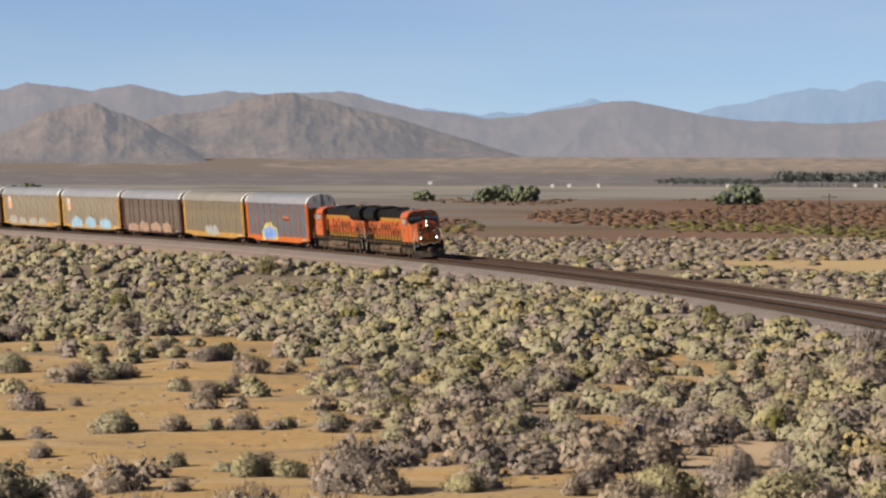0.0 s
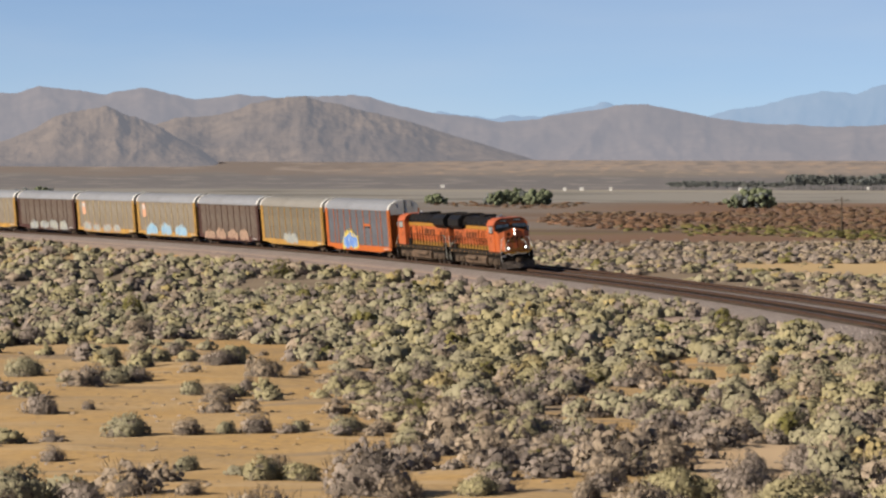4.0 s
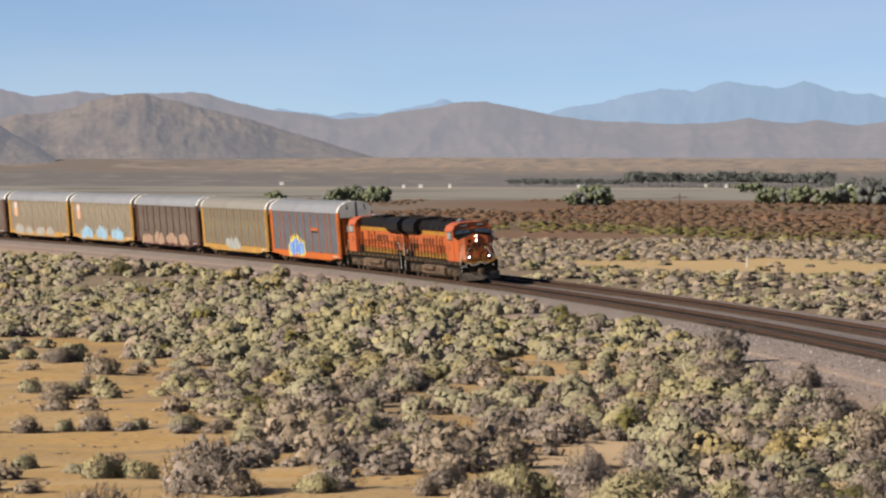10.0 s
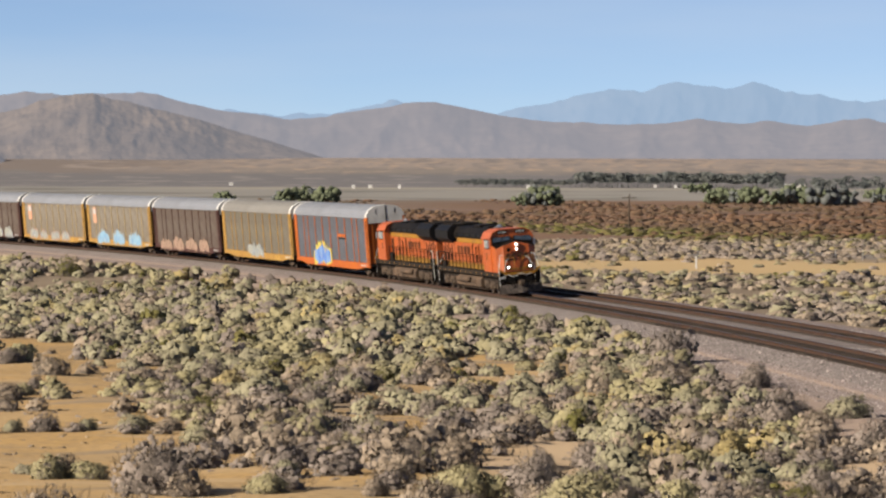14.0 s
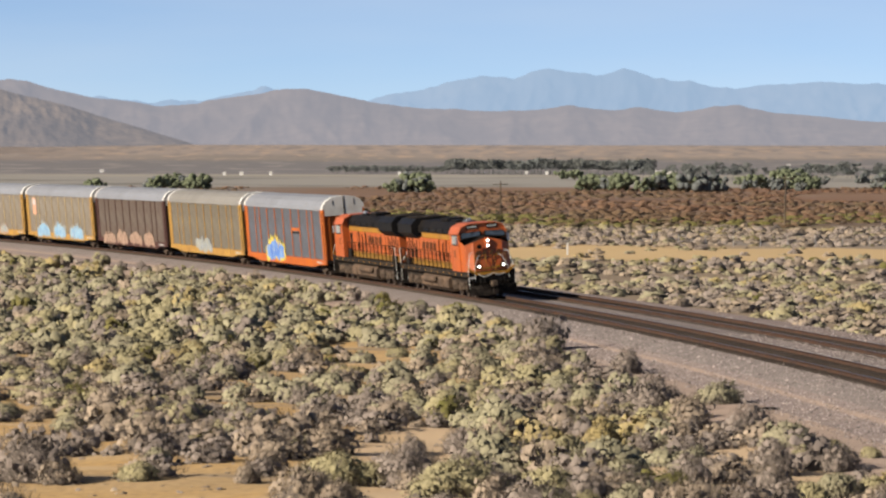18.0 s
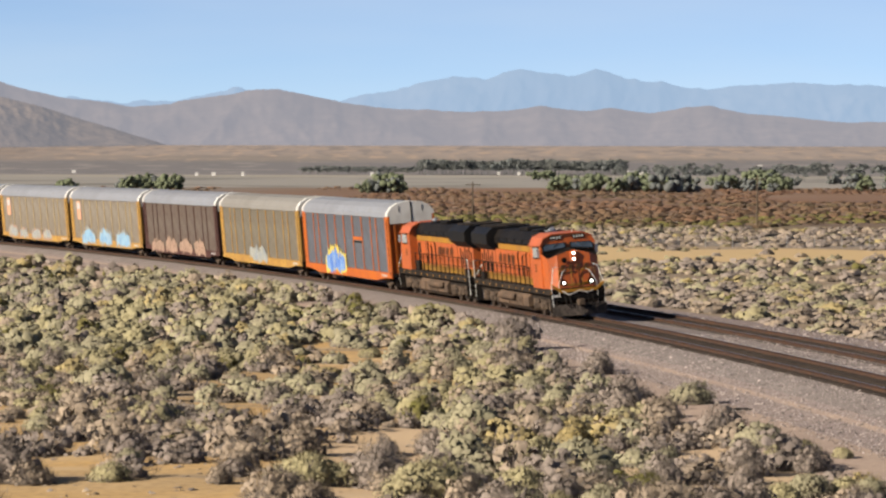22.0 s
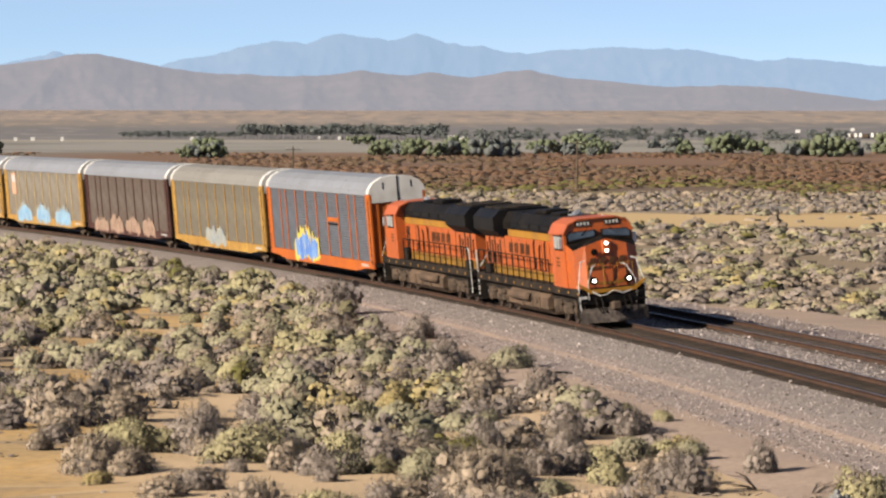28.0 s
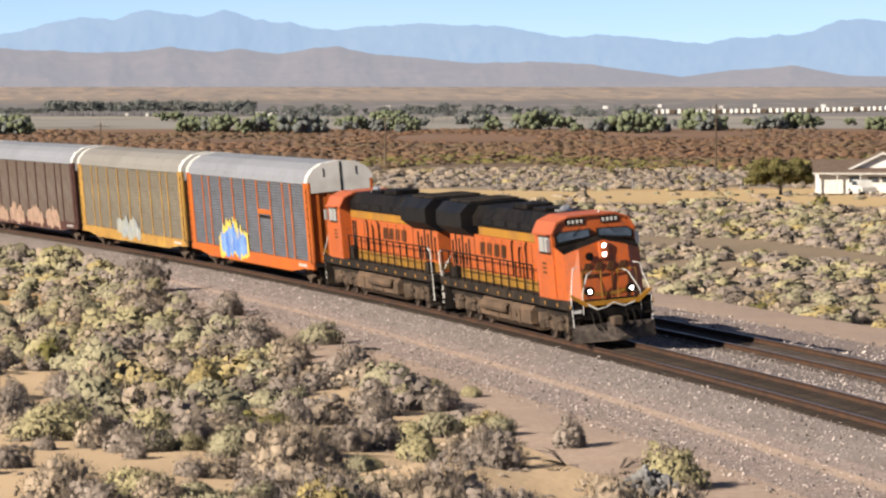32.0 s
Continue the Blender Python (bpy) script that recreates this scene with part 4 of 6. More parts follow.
def build_rack(label, body, panel, roof, spray=None, door=None, post_paint=None, placard=False, crossbar=False):
    """An enclosed car carrier: underframe, posts and corrugated panels, arched roof, end doors, two trucks."""
    top = new("autorack")
    tagged(top, label, "rail car", "car carrier wagons behind the locomotives")
    door = door or body
    bm = bmesh.new()
    box(bm, -HALF, HALF, -1.5, 1.5, 0.95, 1.15)
    box(bm, -9.0, 9.0, -0.6, 0.6, 0.55, 0.95)
    part("underframe", bm, SILL, top, "dark underframe")
    for s in (-1, 1):
        bm = bmesh.new()
        prism(bm, [(-HALF, 1.2), (-HALF, 0.85), (-11.6, 0.82), (-9.2, 0.62), (9.2, 0.62), (11.6, 0.82), (HALF, 0.85), (HALF, 1.2)], s * 1.46, s * 1.56, "y")
        part("side_sill", bm, body, top)
    # uneven bays, as the posts stand on the car
    stops = [-HALF + 1.0]
    for w in (2.55, 1.5, 2.6, 2.6, 2.6, 2.6, 2.6, 2.6, 1.5, 2.55):
        stops.append(stops[-1] + w * (2 * HALF - 2.0) / 23.7)
    bm = bmesh.new()
    box(bm, -0.075, 0.075, -0.02, 0.02, 0, EAVE - 1.0, 0.008)
    post = mesh_of("side_post", bm, post_paint or body)
    meshes = {}
    for s in (-1, 1):
        for x in stops[1:-1]:
            piece("side_post", post, top, pose(x, s * 1.525, 1.0))
        for a, b in zip(stops, stops[1:]):
            w = round(b - a, 2)
            if w not in meshes:
                bm = bmesh.new()
                rows = 28
                prof = []
                for k in range(rows + 1):
                    z = 1.18 + (EAVE - 1.18) * k / rows
                    prof += [(-0.018, z), (0.018, z + (EAVE - 1.18) / rows * 0.5)]
                prof = prof[:-1]
                va = [bm.verts.new((-w / 2, p[0], p[1])) for p in prof]
                vb = [bm.verts.new((w / 2, p[0], p[1])) for p in prof]
                for i in range(len(prof) - 1):
                    bm.faces.new((va[i], vb[i], vb[i + 1], va[i + 1]))
                meshes[w] = mesh_of("side_panel", bm, panel)
            piece("side_panel", meshes[w], top, pose((a + b) / 2, s * 1.50, 0, 0, 0, 0 if s > 0 else 180))
        for e in (-1, 1):
            bm = bmesh.new()
            x0, x1 = e * HALF, e * (HALF - 1.0)
            box(bm, min(x0, x1), max(x0, x1), min(s * 1.42, s * 1.55), max(s * 1.42, s * 1.55), 0.9, EAVE, 0.02)
            box(bm, min(e * (HALF - 0.36), e * (HALF - 0.44)), max(e * (HALF - 0.36), e * (HALF - 0.44)), min(s * 1.5, s * 1.57), max(s * 1.5, s * 1.57), 0.9, EAVE)
            part("corner_post", bm, body, top)
            bm = bmesh.new()
            tube(bm, [(e * (HALF - 0.11), s * 1.56, 1.1), (e * (HALF - 0.11), s * 1.62, 1.2), (e * (HALF - 0.11), s * 1.62, 4.5), (e * (HALF - 0.11), s * 1.56, 4.6)], 0.018, 4)
            ladder = part("ladder", bm, SILL, top)
            bm = bmesh.new()
            tube(bm, [(e * (HALF - 0.12), s * 1.62, 0), (e * (HALF - 0.34), s * 1.62, 0), (e * (HALF - 0.36), s * 1.55, 0)], 0.018, 4)
            rung = mesh_of("rung", bm, SILL)
            for k in range(9):
                piece("rung", rung, ladder, pose(0, 0, 1.2 + 0.4 * k))
    # roof
    arch = [(-1.56, EAVE - 0.04), (-1.5, EAVE + 0.22), (-1.25, EAVE + 0.55), (-0.8, EAVE + 0.8), (0, TOP), (0.8, EAVE + 0.8), (1.25, EAVE + 0.55), (1.5, EAVE + 0.22), (1.56, EAVE - 0.04)]
    bm = bmesh.new()
    prism(bm, arch, -HALF + 0.55, HALF - 0.55)
    part("roof", bm, roof, top, "arched grey metal roof")
    bm = bmesh.new()
    prism(bm, [(p[0] * 1.002, p[1] + 0.004) for p in arch], -0.02, 0.02)
    seam = mesh_of("roof_seam", bm, roof)
    for k in range(1, 12):
        piece("roof_seam", seam, top, pose(-HALF + 0.55 + k * (2 * HALF - 1.1) / 12, 0, 0))
    for e in (-1, 1):
        bm = bmesh.new()
        prism(bm, [(p[0] * 1.01, p[1] + 0.02) for p in arch], min(e * (HALF - 0.55), e * HALF), max(e * (HALF - 0.55), e * HALF))
        box(bm, min(e * (HALF - 0.2), e * (HALF - 0.003)), max(e * (HALF - 0.2), e * (HALF - 0.003)), -1.40, 1.40, EAVE - 0.5, EAVE)
        cap = part("roof_cap", bm, WHITE, top, "white painted roof end")
        bm = bmesh.new()
        box(bm, min(e * HALF, e * (HALF + 0.02)), max(e * HALF, e * (HALF + 0.02)), 0.02, 0.1, EAVE - 0.5, EAVE + 0.85)
        part("seam", bm, BLACK, cap)
        for y in (-0.75, 0.8):
            bm = bmesh.new()
            box(bm, min(e * HALF, e * (HALF + 0.02)), max(e * HALF, e * (HALF + 0.02)), y - 0.02, y + 0.02, EAVE + 0.22, EAVE + 0.6)
            part("seam", bm, BLACK, cap)
        bm = bmesh.new()
        box(bm, min(e * (HALF - 0.25), e * (HALF - 0.1)), max(e * (HALF - 0.25), e * (HALF - 0.1)), -1.42, 1.42, 1.1, EAVE)
        leaf = part("end_door", bm, door, top, "folding end doors")
        bm = bmesh.new()
        box(bm, min(e * (HALF - 0.1), e * (HALF - 0.04)), max(e * (HALF - 0.1), e * (HALF - 0.04)), -0.06, 0.06, 1.1, EAVE - 0.1)
        rib = mesh_of("door_rib", bm, door)
        for y in (-1.1, -0.55, 0.0, 0.55, 1.1):
            piece("door_rib", rib, leaf, pose(0, y, 0))
        bm = bmesh.new()
        box(bm, min(e * HALF, e * 14.28), max(e * HALF, e * 14.28), -0.16, 0.16, 0.72, 1.0, 0.04)
        part("coupler", bm, TRUCK, top)
        cx = e * 10.6
        bm = bmesh.new()
        for y in (-1.0, 1.0):
            prism(bm, [(cx - 1.25, 0.5), (cx - 1.1, 0.34), (cx - 0.7, 0.4), (cx - 0.35, 0.26), (cx + 0.35, 0.26), (cx + 0.7, 0.4), (cx + 1.1, 0.34), (cx + 1.25, 0.5), (cx + 0.4, 0.72), (cx - 0.4, 0.72)], y - 0.08, y + 0.08, "y")
        box(bm, cx - 0.25, cx + 0.25, -1.0, 1.0, 0.42, 0.7)
        truck = part("truck", bm, TRUCK, top, "dusty two-axle truck")
        for ax in (-0.85, 0.85):
            wheelset(truck, cx + ax, 0.38)
    # eaves rail, stencils low on the side, and what single cars carry
    for s in (-1, 1):
        bm = bmesh.new()
        box(bm, -HALF + 1.0, HALF - 1.0, min(s * 1.5, s * 1.558), max(s * 1.5, s * 1.558), EAVE - 0.1, EAVE - 0.02, 0.01)
        part("eaves_rail", bm, roof, top)
    bm = bmesh.new()
    box(bm, 0, 0.22, -1.572, -1.56, 0.92, 1.06)
    stencil = mesh_of("stencil", bm, SPRAY_WHITE)
    for k in range(5):
        piece("stencil", stencil, top, pose(HALF - 2.9 + 0.34 * k, 0, 0))
    if placard:
        bm = bmesh.new()
        box(bm, stops[1] - 0.9, stops[1] + 0.6, -1.56, -1.548, 2.9, 4.55)
        board = part("placard", bm, DECAL, top, "salmon placard with a white patch")
        bm = bmesh.new()
        box(bm, stops[1] - 0.7, stops[1] + 0.4, -1.57, -1.56, 3.85, 4.4)
        part("patch", bm, SPRAY_WHITE, board)
    if crossbar:
        bm = bmesh.new()
        box(bm, stops[6], stops[7], -1.55, -1.5, 3.15, 3.38, 0.01)
        part("crossbar", bm, body, top)
        bm = bmesh.new()
        box(bm, stops[6] + 0.2, stops[7] - 0.2, -1.545, -1.52, 2.98, 3.09)
        part("slot", bm, BLACK, top)
    if spray:
        tag_spray(top, *spray)
    return top


lead, lead_wheels = build_loco("orange and black diesel locomotive, headlights lit, dusty flanks")
second = copy_thing(lead, Matrix.Identity(4))
tagged(second, "orange and black trailing locomotive running cab to the rear")
for ob in second.children_recursive:
    if ob.name.split(".")[0] in ("lens", "headlight"):
        ob.material_slots[0].link = "OBJECT"
        ob.material_slots[0].material = GLASS
racks = [
    build_rack("grey car carrier with orange posts and blue graffiti", ORANGE_RACK, PANEL_GREY, ROOF, (-6.6, 0.7, 6.8, 2.0, (SPRAY_YELLOW, SPRAY_BLUE), 3), crossbar=True),
    build_rack("tan car carrier with yellow posts and faint pale graffiti", YELLOW_RACK, PANEL_TAN, ROOF_TAN, (-3.6, 0.8, 6.0, 1.3, (SPRAY_PALE,), 5)),
    build_rack("brown car carrier with maroon posts and salmon graffiti", MAROON, PANEL_BROWN, ROOF, (-11.2, 0.7, 21.5, 1.5, (SPRAY_PINK,), 8, 4)),
    build_rack("pale car carrier with cream posts, blue and grey graffiti", YELLOW_RACK, PANEL_PALE, ROOF, (-9.8, 0.7, 20.4, 1.75, (SPRAY_PALE, SPRAY_SKY), 13, 3), post_paint=CREAM_POST, placard=True),
    build_rack("pale car carrier with cream posts, salmon and grey graffiti", YELLOW_RACK, PANEL_PALE, ROOF, (-11.0, 0.7, 19.0, 1.4, (SPRAY_PINK, SPRAY_PALE), 17, 4), post_paint=CREAM_POST, placard=True),
    build_rack("brown car carrier with maroon posts, pale graffiti", MAROON, PANEL_BROWN, ROOF, (-8.0, 0.7, 19.0, 1.4, (SPRAY_PALE,), 21, 4)),
    build_rack("pale car carrier with yellow end posts", YELLOW_RACK, PANEL_PALE, ROOF, (-7.0, 0.7, 12.0, 1.2, (SPRAY_PALE,), 25, 2), post_paint=CREAM_POST),
]
racks.append(copy_thing(racks[1], Matrix.Identity(4)))
racks.append(copy_thing(racks[2], Matrix.Identity(4)))
SPEED = 7.435
LOCO, RACK = 22.3, 28.65
CONSIST = [(lead, LOCO / 2, 6.65, False), (second, LOCO * 1.5, 6.65, True)] + [(c, 2 * LOCO + RACK * (k + 0.5), 10.6, False) for k, c in enumerate(racks)]


def ride(t, back, base, flipped):
    """The pose of a car whose middle is that far behind the train's front."""
    s = SPEED * (CLIP - t) + back
    (x0, x1), (y0, y1) = on_track(np.array([s - base, s + base]))
    m = pose((x0 + x1) / 2, (y0 + y1) / 2, 0, math.degrees(CANT), 0, math.degrees(math.atan2(y0 - y1, x0 - x1)))
    return m @ pose(0, 0, 0, 0, 0, 180) if flipped else m


def motions():
    """The train runs by at a steady pace, and the locomotives' wheels turn."""
    for ob, back, base, flipped in CONSIST:
        walk(ob, [(t, ride(t, back, base, flipped)) for t in np.linspace(0, CLIP, 17)])
    for ob, sense in ((lead, 1), (second, -1)):
        for axle in ob.children_recursive:
            if axle.name.startswith("wheelset"):
                at = axle.location.copy()
                walk(axle, [(k / 10, Matrix.Translation(at) @ Matrix.Rotation(sense * SPEED * k / 10 / 0.535, 4, "Y")) for k in range(int(CLIP * 10) + 1)])


# ---- plants ----
def leaf_cloud(rng, lobes, count, size, flat=0.85):
    """Foliage over rounded lobes as triangles: small leaves that lie round each lobe."""
    centre = np.array([l[:3] for l in lobes])
    rad = np.array([l[3] for l in lobes])

    def spread(n, lo, hi):
        pick = rng.choice(len(lobes), n, p=rad ** 2 / (rad ** 2).sum())
        d = rng.normal(size=(n, 3))
        d[:, 2] = np.abs(d[:, 2]) * 1.1 - 0.25
        d /= np.linalg.norm(d, axis=1, keepdims=True)
        p = centre[pick] + d * (rad[pick] * rng.uniform(lo, hi, n))[:, None] * [1, 1, flat]
        p[:, 2] = np.maximum(p[:, 2], 0.015)
        return p, d

    def unit(a):
        return a / (np.linalg.norm(a, axis=1, keepdims=True) + 1e-6)

    p, d = spread(count, 0.7, 1.15)
    face = d + 0.5 * rng.normal(size=(count, 3))
    a = unit(np.cross(face, rng.normal(size=(count, 3))))
    b = unit(np.cross(a, face))
    s = size * rng.uniform(0.6, 1.5, count)[:, None]
    tri = [np.stack([p - a * s, p + a * s * 0.7 - b * s * 0.8, p + b * s * 1.1], 1)]
    v = np.concatenate(tri).reshape(-1, 3)
    return v, np.arange(len(v)).reshape(-1, 3)


def ball(level):
    """A unit ball of triangles."""
    bm = bmesh.new()
    bmesh.ops.create_icosphere(bm, subdivisions=level, radius=1.0)
    v = np.array([p.co for p in bm.verts])
    f = np.array([[p.index for p in q.verts] for q in bm.faces])
    bm.free()
    return v, f


BALLS = {k: ball(k) for k in (1, 2, 3)}


def bush_shape(rng, puffs, level, sprigs, size, tall=0.45, loose=0.0, woody=0.0, long=2.6, thin=0.45):
    """A shrub about 1 m across: many small rough puffs of leaves heaped on an uneven dome of stems, with fine sprigs
    that stand out all over. Gives points, triangles, which of these take the dark stem colour, and normals.
    """
    def unit(w):
        return w / (np.linalg.norm(w, axis=1, keepdims=True) + 1e-6)

    t = rng.normal(size=(9, 3))
    t[:, 2] = np.abs(t[:, 2]) * 0.9
    t = unit(t)
    amp = rng.uniform(0.3, 1.1, 9)
    stretch = np.array([0.5 * rng.uniform(0.8, 1.2), 0.5 * rng.uniform(0.8, 1.2), tall])

    def reach(d):
        ang = np.arccos(np.clip(d @ t.T, -1, 1))
        return 0.62 + 0.34 * (amp * np.exp(-(ang / 0.45) ** 2)).max(1)

    def outward(n, low):
        d = rng.normal(size=(n, 3))
        d[:, 2] = np.abs(d[:, 2]) - low
        return unit(d)

    # the dome of stems inside, dark also to paint shade into the gaps
    bv, bf = BALLS[2 if puffs > 50 else 1]
    core = bv * ((reach(bv) + rng.uniform(-0.05, 0.05, len(bv))) * (0.8 - 0.4 * loose))[:, None] * stretch
    core[:, 2] = np.maximum(core[:, 2], -0.04)
    bf = bf[core[bf][:, :, 2].max(1) > 0.0]
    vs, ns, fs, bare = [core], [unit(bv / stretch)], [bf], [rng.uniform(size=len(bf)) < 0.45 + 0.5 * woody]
    n = len(core)
    # puffs
    bv, bf = BALLS[level]
    d = outward(puffs, 0.1)
    r = (1.05 / math.sqrt(puffs)) * rng.uniform(0.6, 1.25, puffs) * 0.5 * (1 - loose)
    c = d * (reach(d) * rng.uniform(0.7, 0.97, puffs))[:, None] * stretch
    c[:, 2] = np.maximum(c[:, 2], 0.3 * r)
    turn = rng.normal(size=(puffs, 3, 3))
    turn = np.linalg.qr(turn)[0]
    lump = rng.uniform(0.5, 1.4, (puffs, len(bv)))
    ball_v = np.einsum("vk,pkj->pvj", bv, turn)
    v = c[:, None] + ball_v * lump[..., None] * r[:, None, None]
    flip = np.linalg.det(turn) < 0
    f = np.repeat(bf[None], puffs, 0)
    f[flip] = f[flip][:, :, ::-1]
    mid = np.take_along_axis(v, f.reshape(puffs, -1)[..., None], 1).reshape(puffs, len(bf), 3, 3).mean(2)
    seen = (((mid - c[:, None]) * (d + [0, 0, 0.3])[:, None]).sum(2) > -0.12 * r[:, None]) & (mid[..., 2] > 0)
    f = f + (n + len(bv) * np.arange(puffs))[:, None, None]
    vs.append(v.reshape(-1, 3))
    # normals lean outward and up, so that the puffs shade more evenly
    ns.append(unit(0.3 * ball_v.reshape(-1, 3) + 0.6 * np.repeat(unit(d / stretch), len(bv), axis=0) + [0, 0, 0.22] + 0.2 * rng.normal(size=(puffs * len(bv), 3))))
    fs.append(f[seen])
    # low faces take the stem colour: a woody foot with shade painted in
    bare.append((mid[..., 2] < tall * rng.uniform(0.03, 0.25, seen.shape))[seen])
    n += puffs * len(bv)
    # sprigs
    d = outward(sprigs, 0.12)
    p = d * (reach(d) * rng.uniform(0.8 - loose, 1.03, sprigs))[:, None] * stretch
    way = unit(0.7 * d + [0, 0, 0.4] + 0.6 * rng.normal(size=(sprigs, 3)))
    soft = unit(unit(d / stretch) + 0.35 * rng.normal(size=(sprigs, 3)))
    side = unit(np.cross(way, soft + 0.3 * rng.normal(size=(sprigs, 3))))
    w = size * rng.uniform(0.6, 1.5, sprigs)[:, None]
    tri = np.stack([p - side * w * thin, p + side * w * thin, p + way * w * long], 1)
    away = (np.cross(tri[:, 1] - tri[:, 0], tri[:, 2] - tri[:, 0]) * soft).sum(1) < 0
    tri[away] = tri[away][:, ::-1]
    vs.append(tri.reshape(-1, 3))
    ns.append(np.repeat(soft, 3, axis=0))
    fs.append(np.arange(3 * sprigs).reshape(-1, 3) + n)
    bare.append(rng.uniform(size=sprigs) < 0.3 * woody)
    return np.concatenate(vs), np.concatenate(fs), np.concatenate(bare), np.concatenate(ns)


def lat_of(x, y):
    """Lateral offset of points from the track."""
    x, y = np.atleast_1d(x), np.atleast_1d(y)
    s = np.clip(y - 133, -300, 900) * 1.03
    for _ in range(6):
        cx, cy = on_track(s)
        h = heading(s)
        s = s + (x - cx) * -np.sin(h) + (y - cy) * -np.cos(h)
    cx, cy = on_track(s)
    h = heading(s)
    return (x - cx) * np.cos(h) - (y - cy) * np.sin(h), s


def scatter(name, shapes, spots, material, label, category):
    """Many shrubs joined into one mesh: spots are x, y, z, width, height factor, turn."""
    vs, fs, wood, nrm, n = [], [], [], [], 0
    for i, (x, y, z, w, hf, turn) in enumerate(spots):
        v, f, *rest = shapes[i % len(shapes)]
        c, s = math.cos(turn), math.sin(turn)
        spin = np.array([[c, s, 0], [-s, c, 0], [0, 0, 1]])
        vs.append((v * [w, w, w * hf]) @ spin + [x, y, z - 0.03])
        fs.append(f + n)
        if rest:
            wood.append(rest[0])
            nrm.append(rest[1] @ spin)
        n += len(v)
    if not vs:
        return None
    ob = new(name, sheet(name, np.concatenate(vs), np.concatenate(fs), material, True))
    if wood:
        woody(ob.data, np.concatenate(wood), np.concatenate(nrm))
    return tagged(ob, label, category, kind="stuff")


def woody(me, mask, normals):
    """Gives some faces of a shrub the dark of its stems, which also stands for shade, and its leaves bent normals that
    shade soft and round.
    """
    me.materials.append(SHADED_STEMS)
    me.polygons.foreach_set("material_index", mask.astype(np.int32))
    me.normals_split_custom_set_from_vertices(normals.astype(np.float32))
    return me


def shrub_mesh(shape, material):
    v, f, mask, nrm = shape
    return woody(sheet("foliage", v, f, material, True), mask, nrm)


KINDS = {"g": (SAGE, 0.04, "grey-green saltbush on dry sand"), "o": (OLIVE, 0.04, "yellow-green rabbitbrush on dry sand"), "y": (GOLD, 0.1, "golden rabbitbrush on dry sand"),
         "d": (GREY, 1.0, "dry grey twiggy bush on sand"), "b": (BROWN, 1.0, "dry brown twiggy bush on sand"), "c": (CREOSOTE, 0.6, "olive creosote bush with thin upright stems")}
rng = np.random.default_rng(11)
NEAR, MID, FARS, DIM = {}, {}, {}, {}
for k, (material, twiggy, _) in KINDS.items():
    dry = twiggy > 0.5
    tall = 0.58 if k == "c" else 0.48
    loose, wood, reach, thin = (0.3, 1.0, 5.0, 0.22) if dry else (0.0, 0.0, 2.2, 0.45)
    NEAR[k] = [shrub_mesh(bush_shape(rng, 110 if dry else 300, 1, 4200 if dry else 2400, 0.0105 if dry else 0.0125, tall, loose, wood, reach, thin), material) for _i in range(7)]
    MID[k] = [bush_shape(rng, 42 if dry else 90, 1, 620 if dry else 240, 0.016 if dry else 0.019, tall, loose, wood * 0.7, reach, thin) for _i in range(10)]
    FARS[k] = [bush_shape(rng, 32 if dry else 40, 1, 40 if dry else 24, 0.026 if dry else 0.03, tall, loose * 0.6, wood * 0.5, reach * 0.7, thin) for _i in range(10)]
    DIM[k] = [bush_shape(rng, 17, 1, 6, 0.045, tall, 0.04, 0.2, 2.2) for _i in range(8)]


def clear_edge(y):
    """The sandy clearing lies to the left of this x."""
    return np.interp(y, [84, 100, 116, 130, 142, 155, 168, 190, 198, 205, 208], [1, -4, -10, -11.4, -14.5, -16.7, -20.2, -22.8, -28, -41, -90])


def verge_edge(along):
    """Lateral offset at which the scrub begins on the camera's side of the track."""
    return np.interp(along, [-60, 0, 25, 50, 66, 82, 160, 182, 212, 245, 275, 320], [9.5, 9.3, 8.4, 7.8, 5.2, 3.9, 4.0, 6.3, 7.6, 9.0, 10.5, 12.5])


def far_edge(along):
    """The same beyond the service road."""
    return np.interp(along, [-60, 40, 56, 72, 130, 300], [-19, -18.5, -19, -12.8, -13.2, -14.4])


def soil_z(x, y, lat):
    """Height of what a plant stands on: the ground, or the gravel beds over it."""
    lat = np.asarray(lat, float)
    bed_z = np.interp(lat, [p[0] for p in BED], [p[1] for p in BED])
    return np.where((lat > -9.2) & (lat < 9.9), np.maximum(bed_z, ground_z(x, y, lat)), ground_z(x, y, lat))


